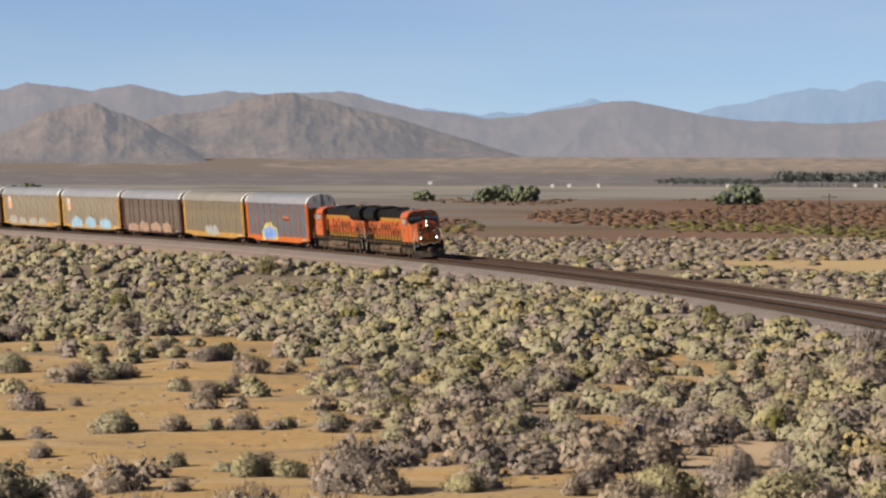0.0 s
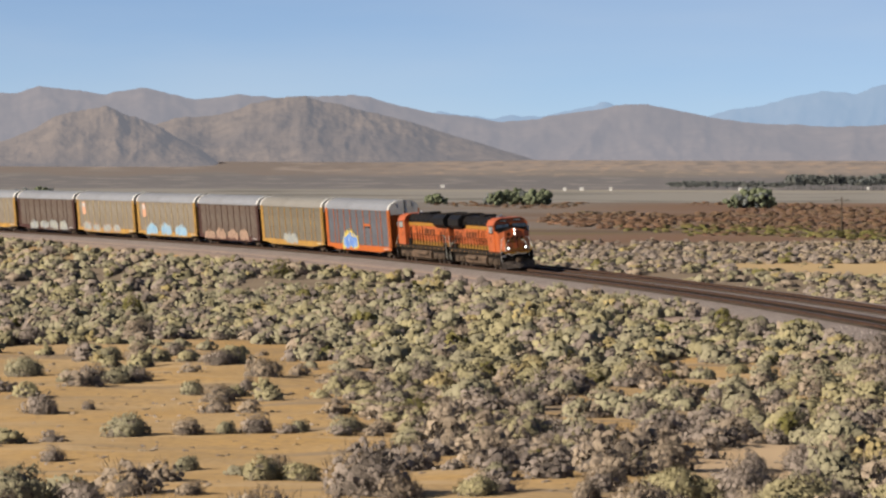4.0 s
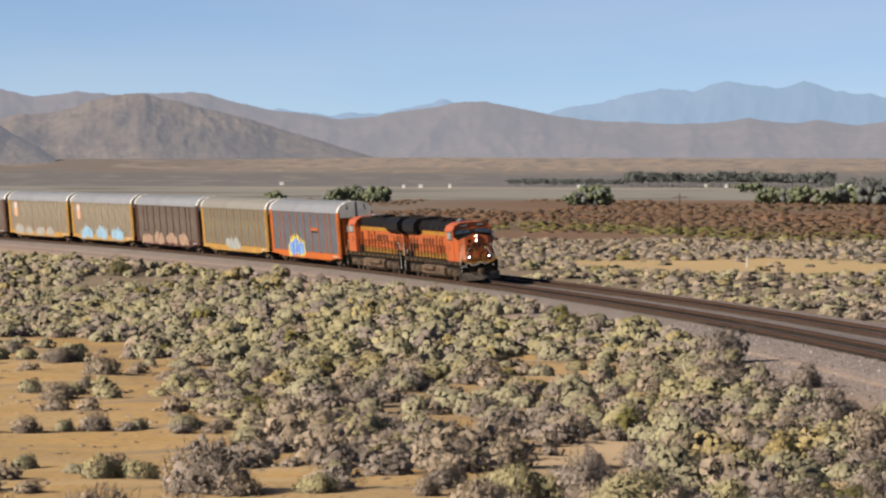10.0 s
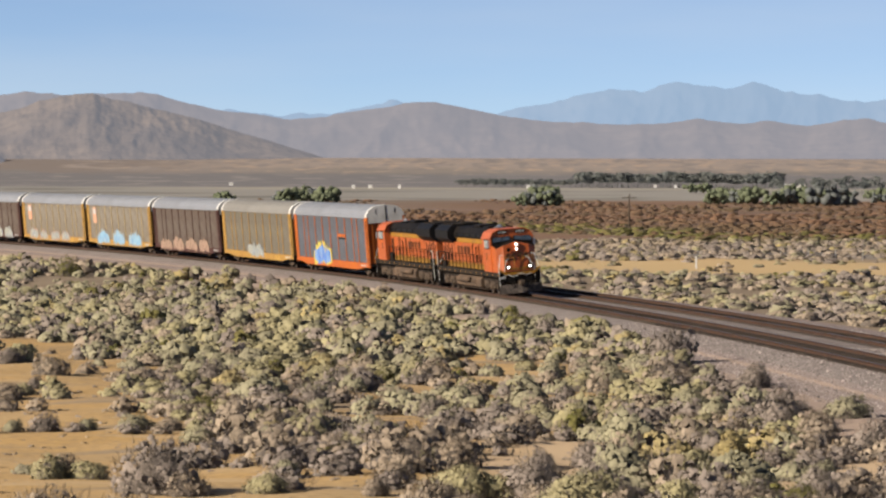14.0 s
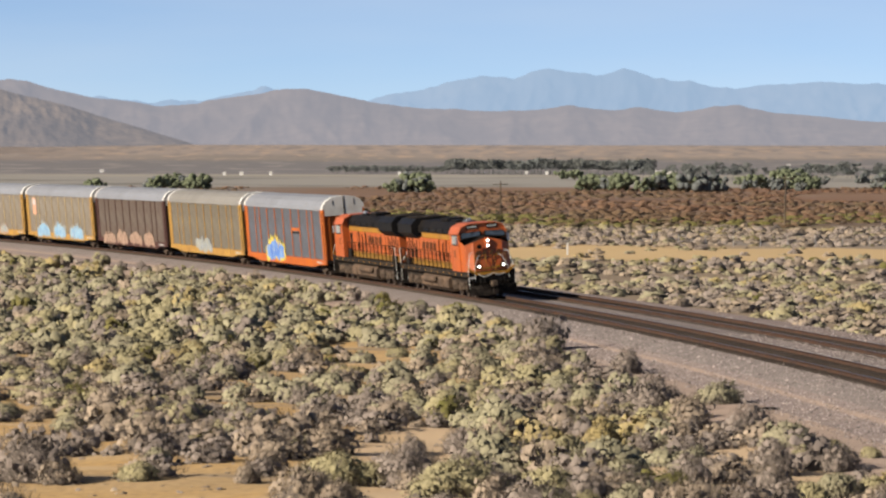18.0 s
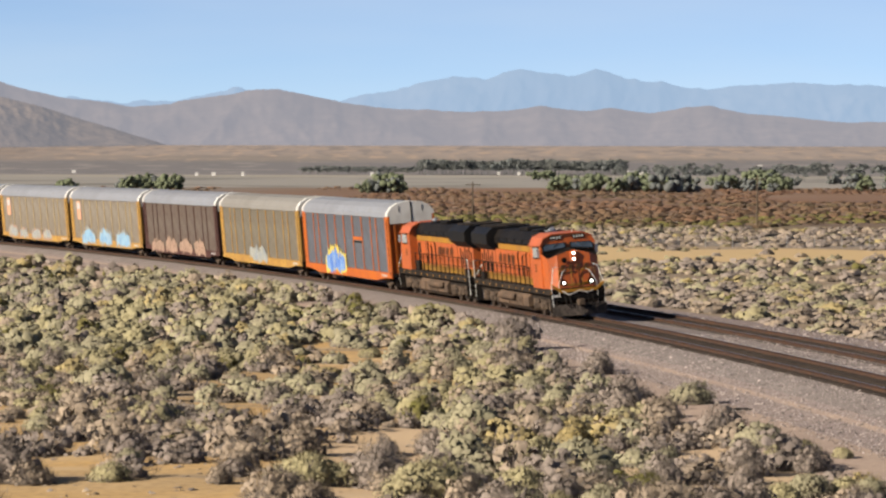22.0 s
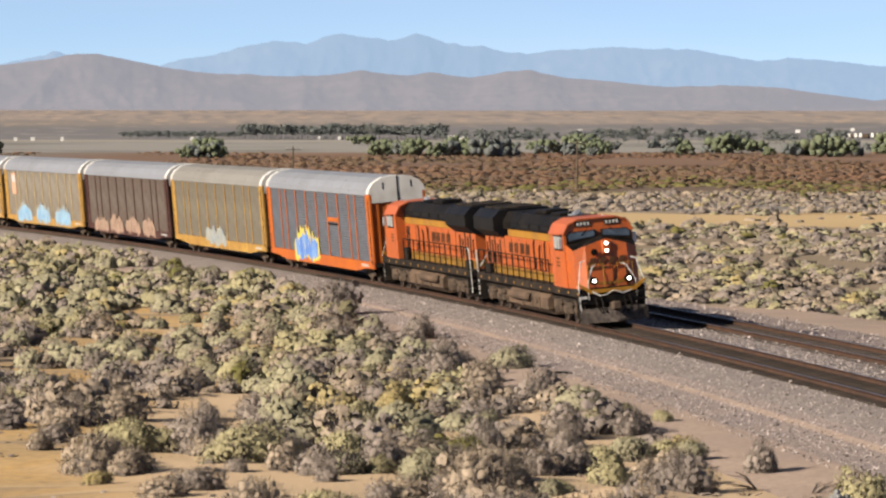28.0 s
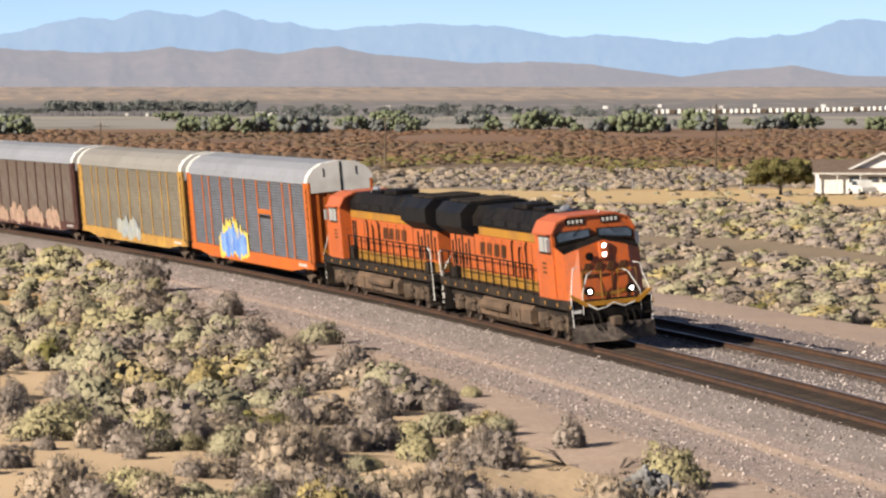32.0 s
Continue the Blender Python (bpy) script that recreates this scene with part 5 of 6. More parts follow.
# shrubs that stand out: x, y, width, kind
clearing_shrubs = [
    (-35.7, 179.7, 2.2, "g"), (-32.8, 174.8, 1.3, "g"), (-31.2, 172.4, 2.1, "d"), (-30.2, 172.7, 1.8, "g"), (-29.2, 173.3, 1.4, "d"), (-25.7, 165.8, 1.5, "g"), (-23.7, 160.9, 1.8, "b"), (-23.6, 168.5, 1.3, "d"),
    (-28.7, 157.8, 0.8, "d"), (-30.1, 155.0, 2.0, "d"), (-23.9, 139.5, 2.0, "g"), (-21.8, 140.0, 1.5, "b"), (-20.6, 141.1, 1.1, "g"), (-19.5, 141.8, 1.7, "d"), (-18.0, 142.3, 1.1, "g"), (-16.1, 141.5, 1.4, "g"),
    (-14.9, 141.9, 1.2, "b"), (-13.0, 133.9, 1.5, "g"), (-12.5, 138.6, 1.0, "d"), (-14.6, 152.1, 1.5, "c"), (-24.6, 128.7, 1.2, "d"), (-19.4, 124.2, 1.2, "g"), (-16.0, 117.7, 1.6, "o"), (-14.9, 117.9, 1.5, "o"),
    (-16.5, 123.7, 1.3, "b"), (-11.2, 111.0, 1.7, "b"), (-40.6, 205.5, 2.3, "d"), (-36.0, 195.0, 1.8, "b"), (-33.7, 190.7, 1.7, "g"), (-32.1, 190.5, 2.0, "b")]
middle_shrubs = [
    (-31.0, 195.3, 1.5, "d"), (-27.1, 184.8, 2.0, "d"), (-24.0, 176.3, 2.3, "b"), (-20.5, 177.0, 1.3, "d"), (-19.4, 174.7, 1.6, "d"), (-17.2, 165.6, 1.9, "d"), (-16.7, 176.8, 1.9, "d"), (-41.7, 244.9, 2.8, "c"),
    (-44.3, 337.8, 3.1, "c"), (-59.2, 311.4, 1.3, "c"), (-35.4, 209.7, 2.5, "b"), (-10.7, 156.9, 2.3, "d"), (-8.7, 157.2, 1.3, "d"), (-5.7, 152.3, 1.5, "d"), (-3.0, 141.1, 1.3, "d"), (-10.3, 133.3, 1.9, "d"),
    (-7.5, 138.8, 1.4, "d"), (-8.0, 128.1, 1.6, "b"), (-6.3, 133.3, 1.1, "d"), (-4.5, 133.1, 2.1, "b"), (-3.8, 122.6, 2.2, "b"), (-1.0, 123.6, 1.1, "d"), (0.4, 124.5, 1.7, "d"), (-8.8, 117.1, 1.3, "g"),
    (-8.9, 111.4, 1.5, "o"), (-5.3, 115.1, 1.6, "b"), (-11.5, 262.2, 1.8, "g"), (-1.7, 225.4, 1.9, "d"), (-2.4, 185.5, 1.3, "o"), (1.6, 173.0, 2.0, "g"), (-3.5, 228.6, 2.1, "c")]
slope_shrubs = [
    (4.7, 154.6, 1.9, "g"), (5.6, 134.2, 1.5, "y"), (7.8, 169.3, 1.8, "d"), (3.3, 115.4, 2.3, "o"), (-3.2, 141.8, 1.1, "d"), (10.4, 149.6, 1.9, "g"), (10.1, 130.4, 2.2, "d"), (9.8, 116.9, 1.9, "d"),
    (7.5, 119.7, 1.4, "g"), (8.6, 139.0, 1.8, "b"), (7.7, 145.3, 2.3, "d"), (7.9, 171.3, 1.6, "d"), (5.1, 129.4, 1.8, "y"), (6.5, 128.5, 1.1, "d"), (6.8, 108.7, 1.8, "d"), (2.9, 107.4, 2.0, "o"),
    (3.8, 108.9, 0.9, "d"), (1.2, 102.4, 1.4, "b"), (-0.1, 101.6, 0.9, "d"), (2.2, 98.7, 0.8, "d"), (3.6, 101.2, 1.0, "o"), (4.7, 99.7, 1.9, "g"), (5.5, 100.3, 0.8, "d")]
mound_shrubs = [
    (7.3, 105.0, 1.2, "o"), (6.9, 97.5, 1.2, "b"), (9.1, 108.6, 1.5, "d"), (10.0, 105.8, 1.5, "o"), (7.5, 93.5, 1.0, "g"), (7.9, 95.6, 0.9, "o"), (6.0, 92.7, 1.0, "b"), (4.6, 89.2, 1.1, "d"),
    (3.3, 89.6, 0.7, "b"), (2.0, 88.3, 1.9, "o"), (0.2, 88.6, 1.9, "b"), (4.6, 157.5, 1.9, "g"), (4.5, 190.3, 3.1, "d"), (4.3, 169.2, 1.8, "d"), (-1.1, 124.1, 1.3, "d"),
    (0.6, 125.6, 1.1, "d"), (13.4, 122.7, 0.9, "o"), (12.4, 124.4, 1.2, "o"), (12.0, 118.2, 1.4, "d"), (11.0, 96.6, 2.1, "d"), (11.9, 106.6, 1.2, "b"), (14.2, 105.1, 1.5, "d"), (15.1, 93.6, 2.2, "o")]
named = clearing_shrubs + middle_shrubs + slope_shrubs + mound_shrubs
# bare sand between the thickets: x, y, half width, half depth
GAPS = [(-4.1, 176.6, 2.2, 4), (-7.7, 150.0, 2.6, 3.5), (-7.3, 169.0, 1.7, 4), (-13.8, 171.3, 1.6, 4), (-26.1, 234.5, 2.0, 6), (-1.4, 120.5, 3.0, 2.5), (-1.6, 119.0, 2.0, 3), (1.6, 98.2, 2.6, 2.2), (9.1, 122.0, 1.6, 2.5), (3.0, 91.5, 3.0, 2.2), (8.2, 110.5, 1.4, 1.8), (10.4, 94.0, 4.4, 5.0)]


def grow(label, category, me, x, y, w, hf, turn):
    ob = new(category.replace(" ", "_"), me)
    ob.matrix_world = Matrix.Translation((x, y, float(soil_z(x, y, lat_of(x, y)[0][0])) - 0.03)) @ Matrix.Rotation(turn, 4, "Z") @ Matrix.Diagonal((w, w, w * hf, 1))
    return tagged(ob, label, category, "desert shrubs")


taken = []
for i, (x, y, w, k) in enumerate(named):
    grow(KINDS[k][2], "bush", NEAR[k][i % 7], x, y, w * (1.2 if x > 0 else 1.1), 1.3 if x > 0 and k in "db" else 1.1, 1.7 * i)
    taken.append((x, y, w))
taken = np.array(taken)

# thickets between the clearing and the railway, and beyond it
counts = {"g": [], "o": [], "y": [], "d": [], "b": [], "c": []}
singles = 0
spots = []
for y in np.arange(80, 300, 0.98):
    half = y * 0.235 + 3
    for x in np.arange(-half, half, 1.02):
        spots.append((x + rng.uniform(-0.5, 0.5), y + rng.uniform(-0.5, 0.5)))
for y in np.arange(300, 660, 1.9):
    half = y * 0.235 + 3
    for x in np.arange(-half, half, 2.0):
        spots.append((x + rng.uniform(-1, 1), y + rng.uniform(-1, 1)))
spots = np.array(spots)
lat, along = lat_of(spots[:, 0], spots[:, 1])
patch = np.sin(spots[:, 0] * 0.31 + 1.3 * np.sin(spots[:, 1] * 0.13)) + np.sin(spots[:, 1] * 0.23 + 1.7 * np.sin(spots[:, 0] * 0.17)) + 0.5 * swell(spots[:, 0] * 3, spots[:, 1] * 3)
edge = clear_edge(spots[:, 1])
draw = rng.uniform(size=len(spots))
verge = verge_edge(along) + 0.4 * np.sin(along * 0.4) + 0.4 * np.sin(along * 0.17)
camside = (lat > verge) & (lat < 80)
open_sand = (spots[:, 0] < edge) & (spots[:, 1] < 203)
keep = camside & np.where(open_sand, draw < np.where(patch > 0.4, 0.10, 0.012), draw < np.where(patch > np.where(spots[:, 1] < 128, -0.1, -1.0), np.where(spots[:, 1] < 128, 0.36, 0.5), 0.12))
field = (spots[:, 1] > 380 + 5 * np.sin(spots[:, 0] * 0.2)) & (spots[:, 1] < 503) & (spots[:, 0] > -8)
far_side = (lat < far_edge(along) - 0.6 * np.sin(along * 0.37)) & ~((lat < -36) & (lat > -42 + 3 * np.sin(along * 0.05)) & (along < 150))
keep |= far_side & (draw < np.where(field, 0.015, np.where(patch > -0.4, np.where(spots[:, 1] < 300, 0.5, 0.6), 0.1)))
gap = np.min(np.hypot(spots[:, :1] - taken[:, 0], spots[:, 1:] - taken[:, 1]) - taken[:, 2] * 0.5, axis=1)
keep &= gap > 0.12
for cx, cy, wide, deep in GAPS:
    keep &= np.hypot((spots[:, 0] - cx) / wide, (spots[:, 1] - cy) / deep) > 1
spots, patch, lat, along, draw = spots[keep], patch[keep], lat[keep], along[keep], rng.uniform(size=keep.sum())
heights = soil_z(spots[:, 0], spots[:, 1], lat)
for i, ((x, y), pt, la, dr, z) in enumerate(zip(spots, patch, lat, draw, heights)):
    right = 1 / (1 + math.exp(-(x + 6 - (y - 100) * 0.02) / 3)) * (1 if y < 135 else max(0, 1 - (y - 135) / 40))
    dry = float(np.interp(y, [120, 150, 190], [0.62, 0.5, 0.3])) + 0.12 * right + 0.1 * (pt < -0.6)
    if la < 0:
        dry = 0.62 if y < 260 else 0.52 if y < 505 else 0.86
    k = ("d" if dr < dry * 0.5 else "b") if dr < dry else "c" if dr > 0.985 else "y" if dr > 0.95 else "o" if (pt + rng.normal() * 0.5 > 0.1) == (y > 130) else "g"
    w = float(np.clip(rng.lognormal(0.46, 0.3), 0.7, 2.7))
    w *= (1.2 if y < 135 else 1.0) if la > 0 else 1.1
    hf, turn = rng.uniform(0.8, 1.15) * (1 if la > 0 else 0.68), rng.uniform(0, 6.28)
    if y < 112 and la > 0 and singles < 230:
        hf *= 1.12
        grow(KINDS[k][2], "bush", NEAR[k][i % 7], float(x), float(y), w, hf, turn)
        singles += 1
    else:
        counts[k].append((y, (x, y, z, w, hf, turn)))
for k, rows in counts.items():
    what = {"g": "saltbush", "o": "rabbitbrush", "y": "golden_brush", "d": "grey_scrub", "b": "brown_scrub", "c": "creosote"}[k]
    scatter(what, MID[k], [r for y, r in rows if y < 190], KINDS[k][0], KINDS[k][2].replace(" bush", " thicket"), "desert scrub")
    scatter("far_" + what, FARS[k], [r for y, r in rows if 190 <= y < 300], KINDS[k][0], KINDS[k][2].replace(" bush", " thicket") + " far off", "desert scrub")
    scatter("distant_" + what, DIM[k], [r for y, r in rows if y >= 300], KINDS[k][0], KINDS[k][2].replace(" bush", " thicket") + " in the distance", "desert scrub")


# dry grass tufts and litter on the open sand
tufts = []
for _i in range(5200):
    y = 80 + 135 * rng.random() ** 0.8
    x = rng.uniform(-0.24, 0.2) * y
    q = lat_of(x, y)[0][0]
    if q > 9 and math.sin(x * 0.5 + 2 * math.sin(y * 0.21)) + math.sin(y * 0.43) + rng.normal() * 0.7 > -0.2:
        tufts.append((x, y, float(ground_z(x, y, q)), rng.uniform(0.12, 0.5), rng.uniform(0.35, 0.7), rng.uniform(0, 6.28)))
dry_tuft = [bush_shape(rng, 3, 1, 30, 0.04, 0.4, 0.35, 0.6, 4.0, 0.25) for _i in range(6)]
scatter("dry_grass", dry_tuft, tufts[::2], BROWN, "dry straw-brown grass tufts on the sand", "grass")
scatter("twig_litter", dry_tuft, tufts[1::2], GREY, "grey twigs and litter on the sand", "litter")


# ---- hills on the horizon ----
def hill_range(name, near, far, crest_line, rough, gully, material, label, seed, az=(-16, 16), step=0.032):
    """A range as relief on a fan of directions: the crest is given by direction and height, in degrees as seen from the camera; ravines run down from it."""
    na, nd = int((az[1] - az[0]) / step), 52
    deg = np.linspace(*az, na)
    A = np.radians(deg)
    D = np.linspace(near, far, nd)
    q = np.linspace(0, 1, nd)
    crest = np.interp(deg, [c[0] for c in crest_line], [c[1] for c in crest_line])
    k = np.hanning(7)
    crest = np.convolve(np.pad(crest, 3, mode="edge"), k / k.sum(), "valid")
    X, Y = np.sin(A)[:, None] * D, np.cos(A)[:, None] * D
    peak = np.tan(np.radians(np.maximum(crest, 0))) * D[-7]
    Z = np.empty((na, nd))
    for i in range(na):
        ridge = rough * noise.fractal(Vector((deg[i] * 6, seed, 0)), 0.9, 2.1, 4)
        for j in range(nd):
            v = q[j]
            bend = deg[i] + 0.5 * v * noise.noise(Vector((deg[i] * 0.6, v, seed + 3)))
            fold = noise.ridged_multi_fractal(Vector((bend * 1.1, v * 1.4, seed)), 1.0, 2.1, 5, 1.0, 2.0) - 0.9
            knob = noise.fractal(Vector((bend * 5.5, v * 7, seed + 9)), 0.8, 2.2, 5)
            up = min(1.0, v / 0.87)
            shape = up ** 1.15 + up * (1.12 - up) * (1.5 * gully * fold + 0.3 * gully * knob)
            drop = 1 - max(0.0, v - 0.87) * 3
            Z[i, j] = (peak[i] * (1 + ridge) * max(shape, 0.0)) * drop
    Z = 8.64 + Z - ((1 - smooth(0, 0.07, q)) * 16)[None]
    i = np.arange(na * nd).reshape(na, nd)
    quads = np.stack([i[:-1, :-1], i[1:, :-1], i[1:, 1:], i[:-1, 1:]], -1).reshape(-1, 4)
    return tagged(new(name, sheet(name, np.stack([X, Y, Z], -1).reshape(-1, 3), quads[:, ::-1], material, True)), label, "mountains", kind="structure")


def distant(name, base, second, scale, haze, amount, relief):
    """Rock seen through kilometres of air: its own colour with boulders and washes, and haze painted over it as
    emission.
    """
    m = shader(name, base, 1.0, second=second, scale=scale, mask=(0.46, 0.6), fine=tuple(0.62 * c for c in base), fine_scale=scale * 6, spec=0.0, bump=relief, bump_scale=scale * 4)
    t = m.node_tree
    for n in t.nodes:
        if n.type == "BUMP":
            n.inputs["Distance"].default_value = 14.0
    # no air is modelled: the haze glows from the rock itself
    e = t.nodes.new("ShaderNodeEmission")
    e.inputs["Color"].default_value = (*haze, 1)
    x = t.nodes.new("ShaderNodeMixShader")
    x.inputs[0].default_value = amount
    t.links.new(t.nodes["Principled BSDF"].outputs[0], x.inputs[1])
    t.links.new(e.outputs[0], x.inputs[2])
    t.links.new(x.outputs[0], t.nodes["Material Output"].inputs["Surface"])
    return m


# the emitted haze colour, not the rock, makes these pale and blue
HILL = distant("hazed_brown_hill", (0.135, 0.106, 0.085), (0.092, 0.075, 0.064), 0.005, (0.168, 0.17, 0.195), 0.72, 0.2)
HILL_FRONT = distant("hazed_tan_hill", (0.15, 0.115, 0.085), (0.09, 0.073, 0.062), 0.007, (0.146, 0.148, 0.168), 0.52, 0.5)
PEAK = distant("hazed_blue_mountain", (0.13, 0.115, 0.1), (0.07, 0.072, 0.08), 0.003, (0.168, 0.232, 0.318), 0.84, 0.25)
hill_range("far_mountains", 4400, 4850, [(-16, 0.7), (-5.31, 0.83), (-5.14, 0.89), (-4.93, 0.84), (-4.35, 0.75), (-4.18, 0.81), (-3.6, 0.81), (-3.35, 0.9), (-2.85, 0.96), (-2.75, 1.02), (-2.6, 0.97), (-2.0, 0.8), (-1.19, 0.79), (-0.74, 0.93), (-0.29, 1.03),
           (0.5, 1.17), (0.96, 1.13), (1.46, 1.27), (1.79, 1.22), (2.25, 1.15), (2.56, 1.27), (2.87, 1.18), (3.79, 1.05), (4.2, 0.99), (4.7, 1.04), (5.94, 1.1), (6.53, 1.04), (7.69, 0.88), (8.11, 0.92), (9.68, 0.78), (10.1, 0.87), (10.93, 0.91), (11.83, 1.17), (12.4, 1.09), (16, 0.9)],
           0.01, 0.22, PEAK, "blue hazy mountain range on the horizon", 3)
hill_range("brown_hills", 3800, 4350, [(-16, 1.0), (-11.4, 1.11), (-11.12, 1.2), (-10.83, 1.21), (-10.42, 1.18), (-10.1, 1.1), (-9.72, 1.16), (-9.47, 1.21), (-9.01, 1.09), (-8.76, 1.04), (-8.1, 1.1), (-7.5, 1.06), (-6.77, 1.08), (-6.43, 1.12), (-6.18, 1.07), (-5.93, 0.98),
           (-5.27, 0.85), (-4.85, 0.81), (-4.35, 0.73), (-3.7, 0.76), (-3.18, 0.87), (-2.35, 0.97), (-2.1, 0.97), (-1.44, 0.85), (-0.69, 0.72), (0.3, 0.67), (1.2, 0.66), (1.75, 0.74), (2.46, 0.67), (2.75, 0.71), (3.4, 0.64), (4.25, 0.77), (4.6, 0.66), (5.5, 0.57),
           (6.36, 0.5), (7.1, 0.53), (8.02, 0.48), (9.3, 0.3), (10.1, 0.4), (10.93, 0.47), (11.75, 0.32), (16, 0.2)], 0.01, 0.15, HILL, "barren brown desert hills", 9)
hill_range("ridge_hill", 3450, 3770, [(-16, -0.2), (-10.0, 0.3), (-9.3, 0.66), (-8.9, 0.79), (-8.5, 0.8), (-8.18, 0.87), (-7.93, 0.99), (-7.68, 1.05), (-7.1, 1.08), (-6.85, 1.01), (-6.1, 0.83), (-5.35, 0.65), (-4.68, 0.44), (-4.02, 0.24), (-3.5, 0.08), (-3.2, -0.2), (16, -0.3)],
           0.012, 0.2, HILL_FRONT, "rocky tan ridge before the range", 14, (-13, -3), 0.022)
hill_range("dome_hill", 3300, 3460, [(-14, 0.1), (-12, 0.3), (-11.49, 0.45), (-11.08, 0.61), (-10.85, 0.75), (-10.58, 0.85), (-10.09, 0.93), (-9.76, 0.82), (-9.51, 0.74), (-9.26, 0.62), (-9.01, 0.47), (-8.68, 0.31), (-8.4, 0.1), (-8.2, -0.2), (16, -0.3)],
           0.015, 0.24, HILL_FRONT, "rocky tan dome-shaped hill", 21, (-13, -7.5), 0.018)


# ---- beyond the railway ----
def place(az, far):
    return far * math.sin(radians(az)), far * math.cos(radians(az))


def stand(x, y):
    return float(ground_z(x, y, lat_of(x, y)[0][0]))


# rust-brown thickets
thicket = [bush_shape(rng, 6, 1, 6, 0.05, 0.5, 0.0, 0.2, 2.0) for _i in range(8)]
belt, belt_green = [], []
for far in np.geomspace(655, 1480, 84):
    for az in np.arange(-6.0, 14.5, 0.2):
        a, f = az + rng.uniform(-0.13, 0.13), far * rng.uniform(0.985, 1.015)
        wavy = math.sin(a * 1.7 + far * 0.006) + math.sin(a * 0.6 - far * 0.011 + 1)
        start = 660 + 45 * math.sin(a * 0.9 + 2) + max(0, 2.0 - a) * 12
        if f < start or (a < -1.5 and wavy < 0.3) or (f > 1050 and wavy < -0.55) or rng.random() < 0.1:
            continue
        x, y = place(a, f)
        row = (x, y, stand(x, y), rng.uniform(1.6, 3.8), rng.uniform(0.25, 0.45), rng.uniform(0, 6.28))
        (belt_green if f < start + 90 + 60 * rng.random() and rng.random() < 0.55 else belt).append(row)
scatter("rust_thicket", thicket, belt, RUST, "rust-brown dry thickets across the plain", "scrubland")
scatter("olive_thicket", thicket, belt_green, CREOSOTE, "olive-green scrub at the edge of the thickets", "scrubland")


def tree_meshes(material, count, size, wide, seed, clumps=26, low=0.08):
    """A trunk with limbs, and a loose crown of leaf clumps, for a tree 1 unit high."""
    r = np.random.default_rng(seed)
    bm = bmesh.new()
    tube(bm, [(0, 0, -0.03), (0.01, 0.01, 0.18), (0.0, 0.02, 0.45)], [0.045, 0.035, 0.02], 6)
    lobes = []
    for k in range(clumps):
        a, q = r.uniform(0, 6.28), 0.5 * wide * math.sqrt(r.uniform(0.02, 1))
        z = r.uniform(low, 0.82 - 0.75 * (q / wide) ** 2)
        tip = (q * math.cos(a), q * math.sin(a), z)
        if k < 6:
            tube(bm, [(0, 0, 0.16 + 0.03 * k), (tip[0] * 0.5, tip[1] * 0.5, z * 0.75), tip], [0.022, 0.014, 0.006], 5)
        lobes.append((*tip, r.uniform(0.14, 0.23) * (0.7 if clumps > 30 else 1)))
    v, f = leaf_cloud(r, lobes, count * 2, size, 0.9)
    bv, bf = BALLS[2 if count > 1000 else 1]
    for x, y, z, rad in lobes:
        wave = r.uniform(0.7, 1.3, len(bv))
        f = np.concatenate([f, bf + len(v)])
        v = np.concatenate([v, bv * (rad * (0.6 if clumps > 30 else 0.9) * wave)[:, None] + [x, y, z]])
    return mesh_of("trunk", bm, BARK), sheet("crown", v, f, material, True)


TREES = {"green": [tree_meshes(TREE_GREEN, 150, 0.05, 1.35, k) for k in (1, 2, 3)], "dark": [tree_meshes(TREE_DARK, 150, 0.05, 1.2, k) for k in (4, 5, 6)], "round": [tree_meshes(TREE_OLIVE, 5200, 0.022, 1.5, 7, 64, 0.3)]}


def plant(kind, az, far, high, turn, label):
    x, y = place(az, far)
    top = new("tree")
    trunk, crown = TREES[kind][int(turn * 10) % len(TREES[kind])]
    piece("trunk", trunk, top, Matrix.Identity(4))
    piece("crown", crown, top, Matrix.Identity(4))
    top.matrix_world = Matrix.Translation((x, y, stand(x, y))) @ Matrix.Rotation(turn, 4, "Z") @ Matrix.Diagonal((high, high, high, 1))
    return tagged(top, label, "tree", "trees on the plain")


plant("round", 10.78, 480, 5.5, 0.4, "low spreading olive-green tree beside the house")
clumps = [(-11.35, 1700, 4.4), (-11.1, 1710, 4.6), (-10.9, 1730, 4.2), (-9.3, 1650, 2.4), (-3.95, 1390, 6.5), (-3.7, 1400, 6.0), (-4.25, 1380, 5.5), (-5.2, 1350, 4.5), (-0.55, 1280, 7.5), (-0.75, 1300, 5.0), (-0.3, 1290, 5.0), (1.75, 2000, 5.5), (2.25, 1400, 6.0), (2.5, 1370, 6.5), (3.0, 1340, 5.5), (3.3, 1350, 7.0), (3.55, 1345, 7.5)]
clumps += [(3.8, 1360, 6.5), (4.6, 1480, 6.0), (4.95, 1500, 9.5), (5.3, 1420, 6.0), (6.45, 1400, 6.5), (7.05, 1450, 7.0), (7.5, 1500, 6.0), (8.2, 1330, 7.0), (8.55, 1350, 8.0), (8.9, 1380, 8.0), (9.5, 1420, 7.5), (9.75, 1400, 6.5), (10.6, 1500, 6.0), (11.0, 1450, 7.0), (12.3, 1400, 6.0)]
for i, (az, far, high) in enumerate(clumps):
    for k in range(3):
        plant("green" if (i * 7 + k) % 4 else "dark", az + rng.uniform(-0.13, 0.13), far * rng.uniform(0.97, 1.05), high * rng.uniform(0.75, 1.2), rng.uniform(0, 6), "green shade tree on the dry plain")
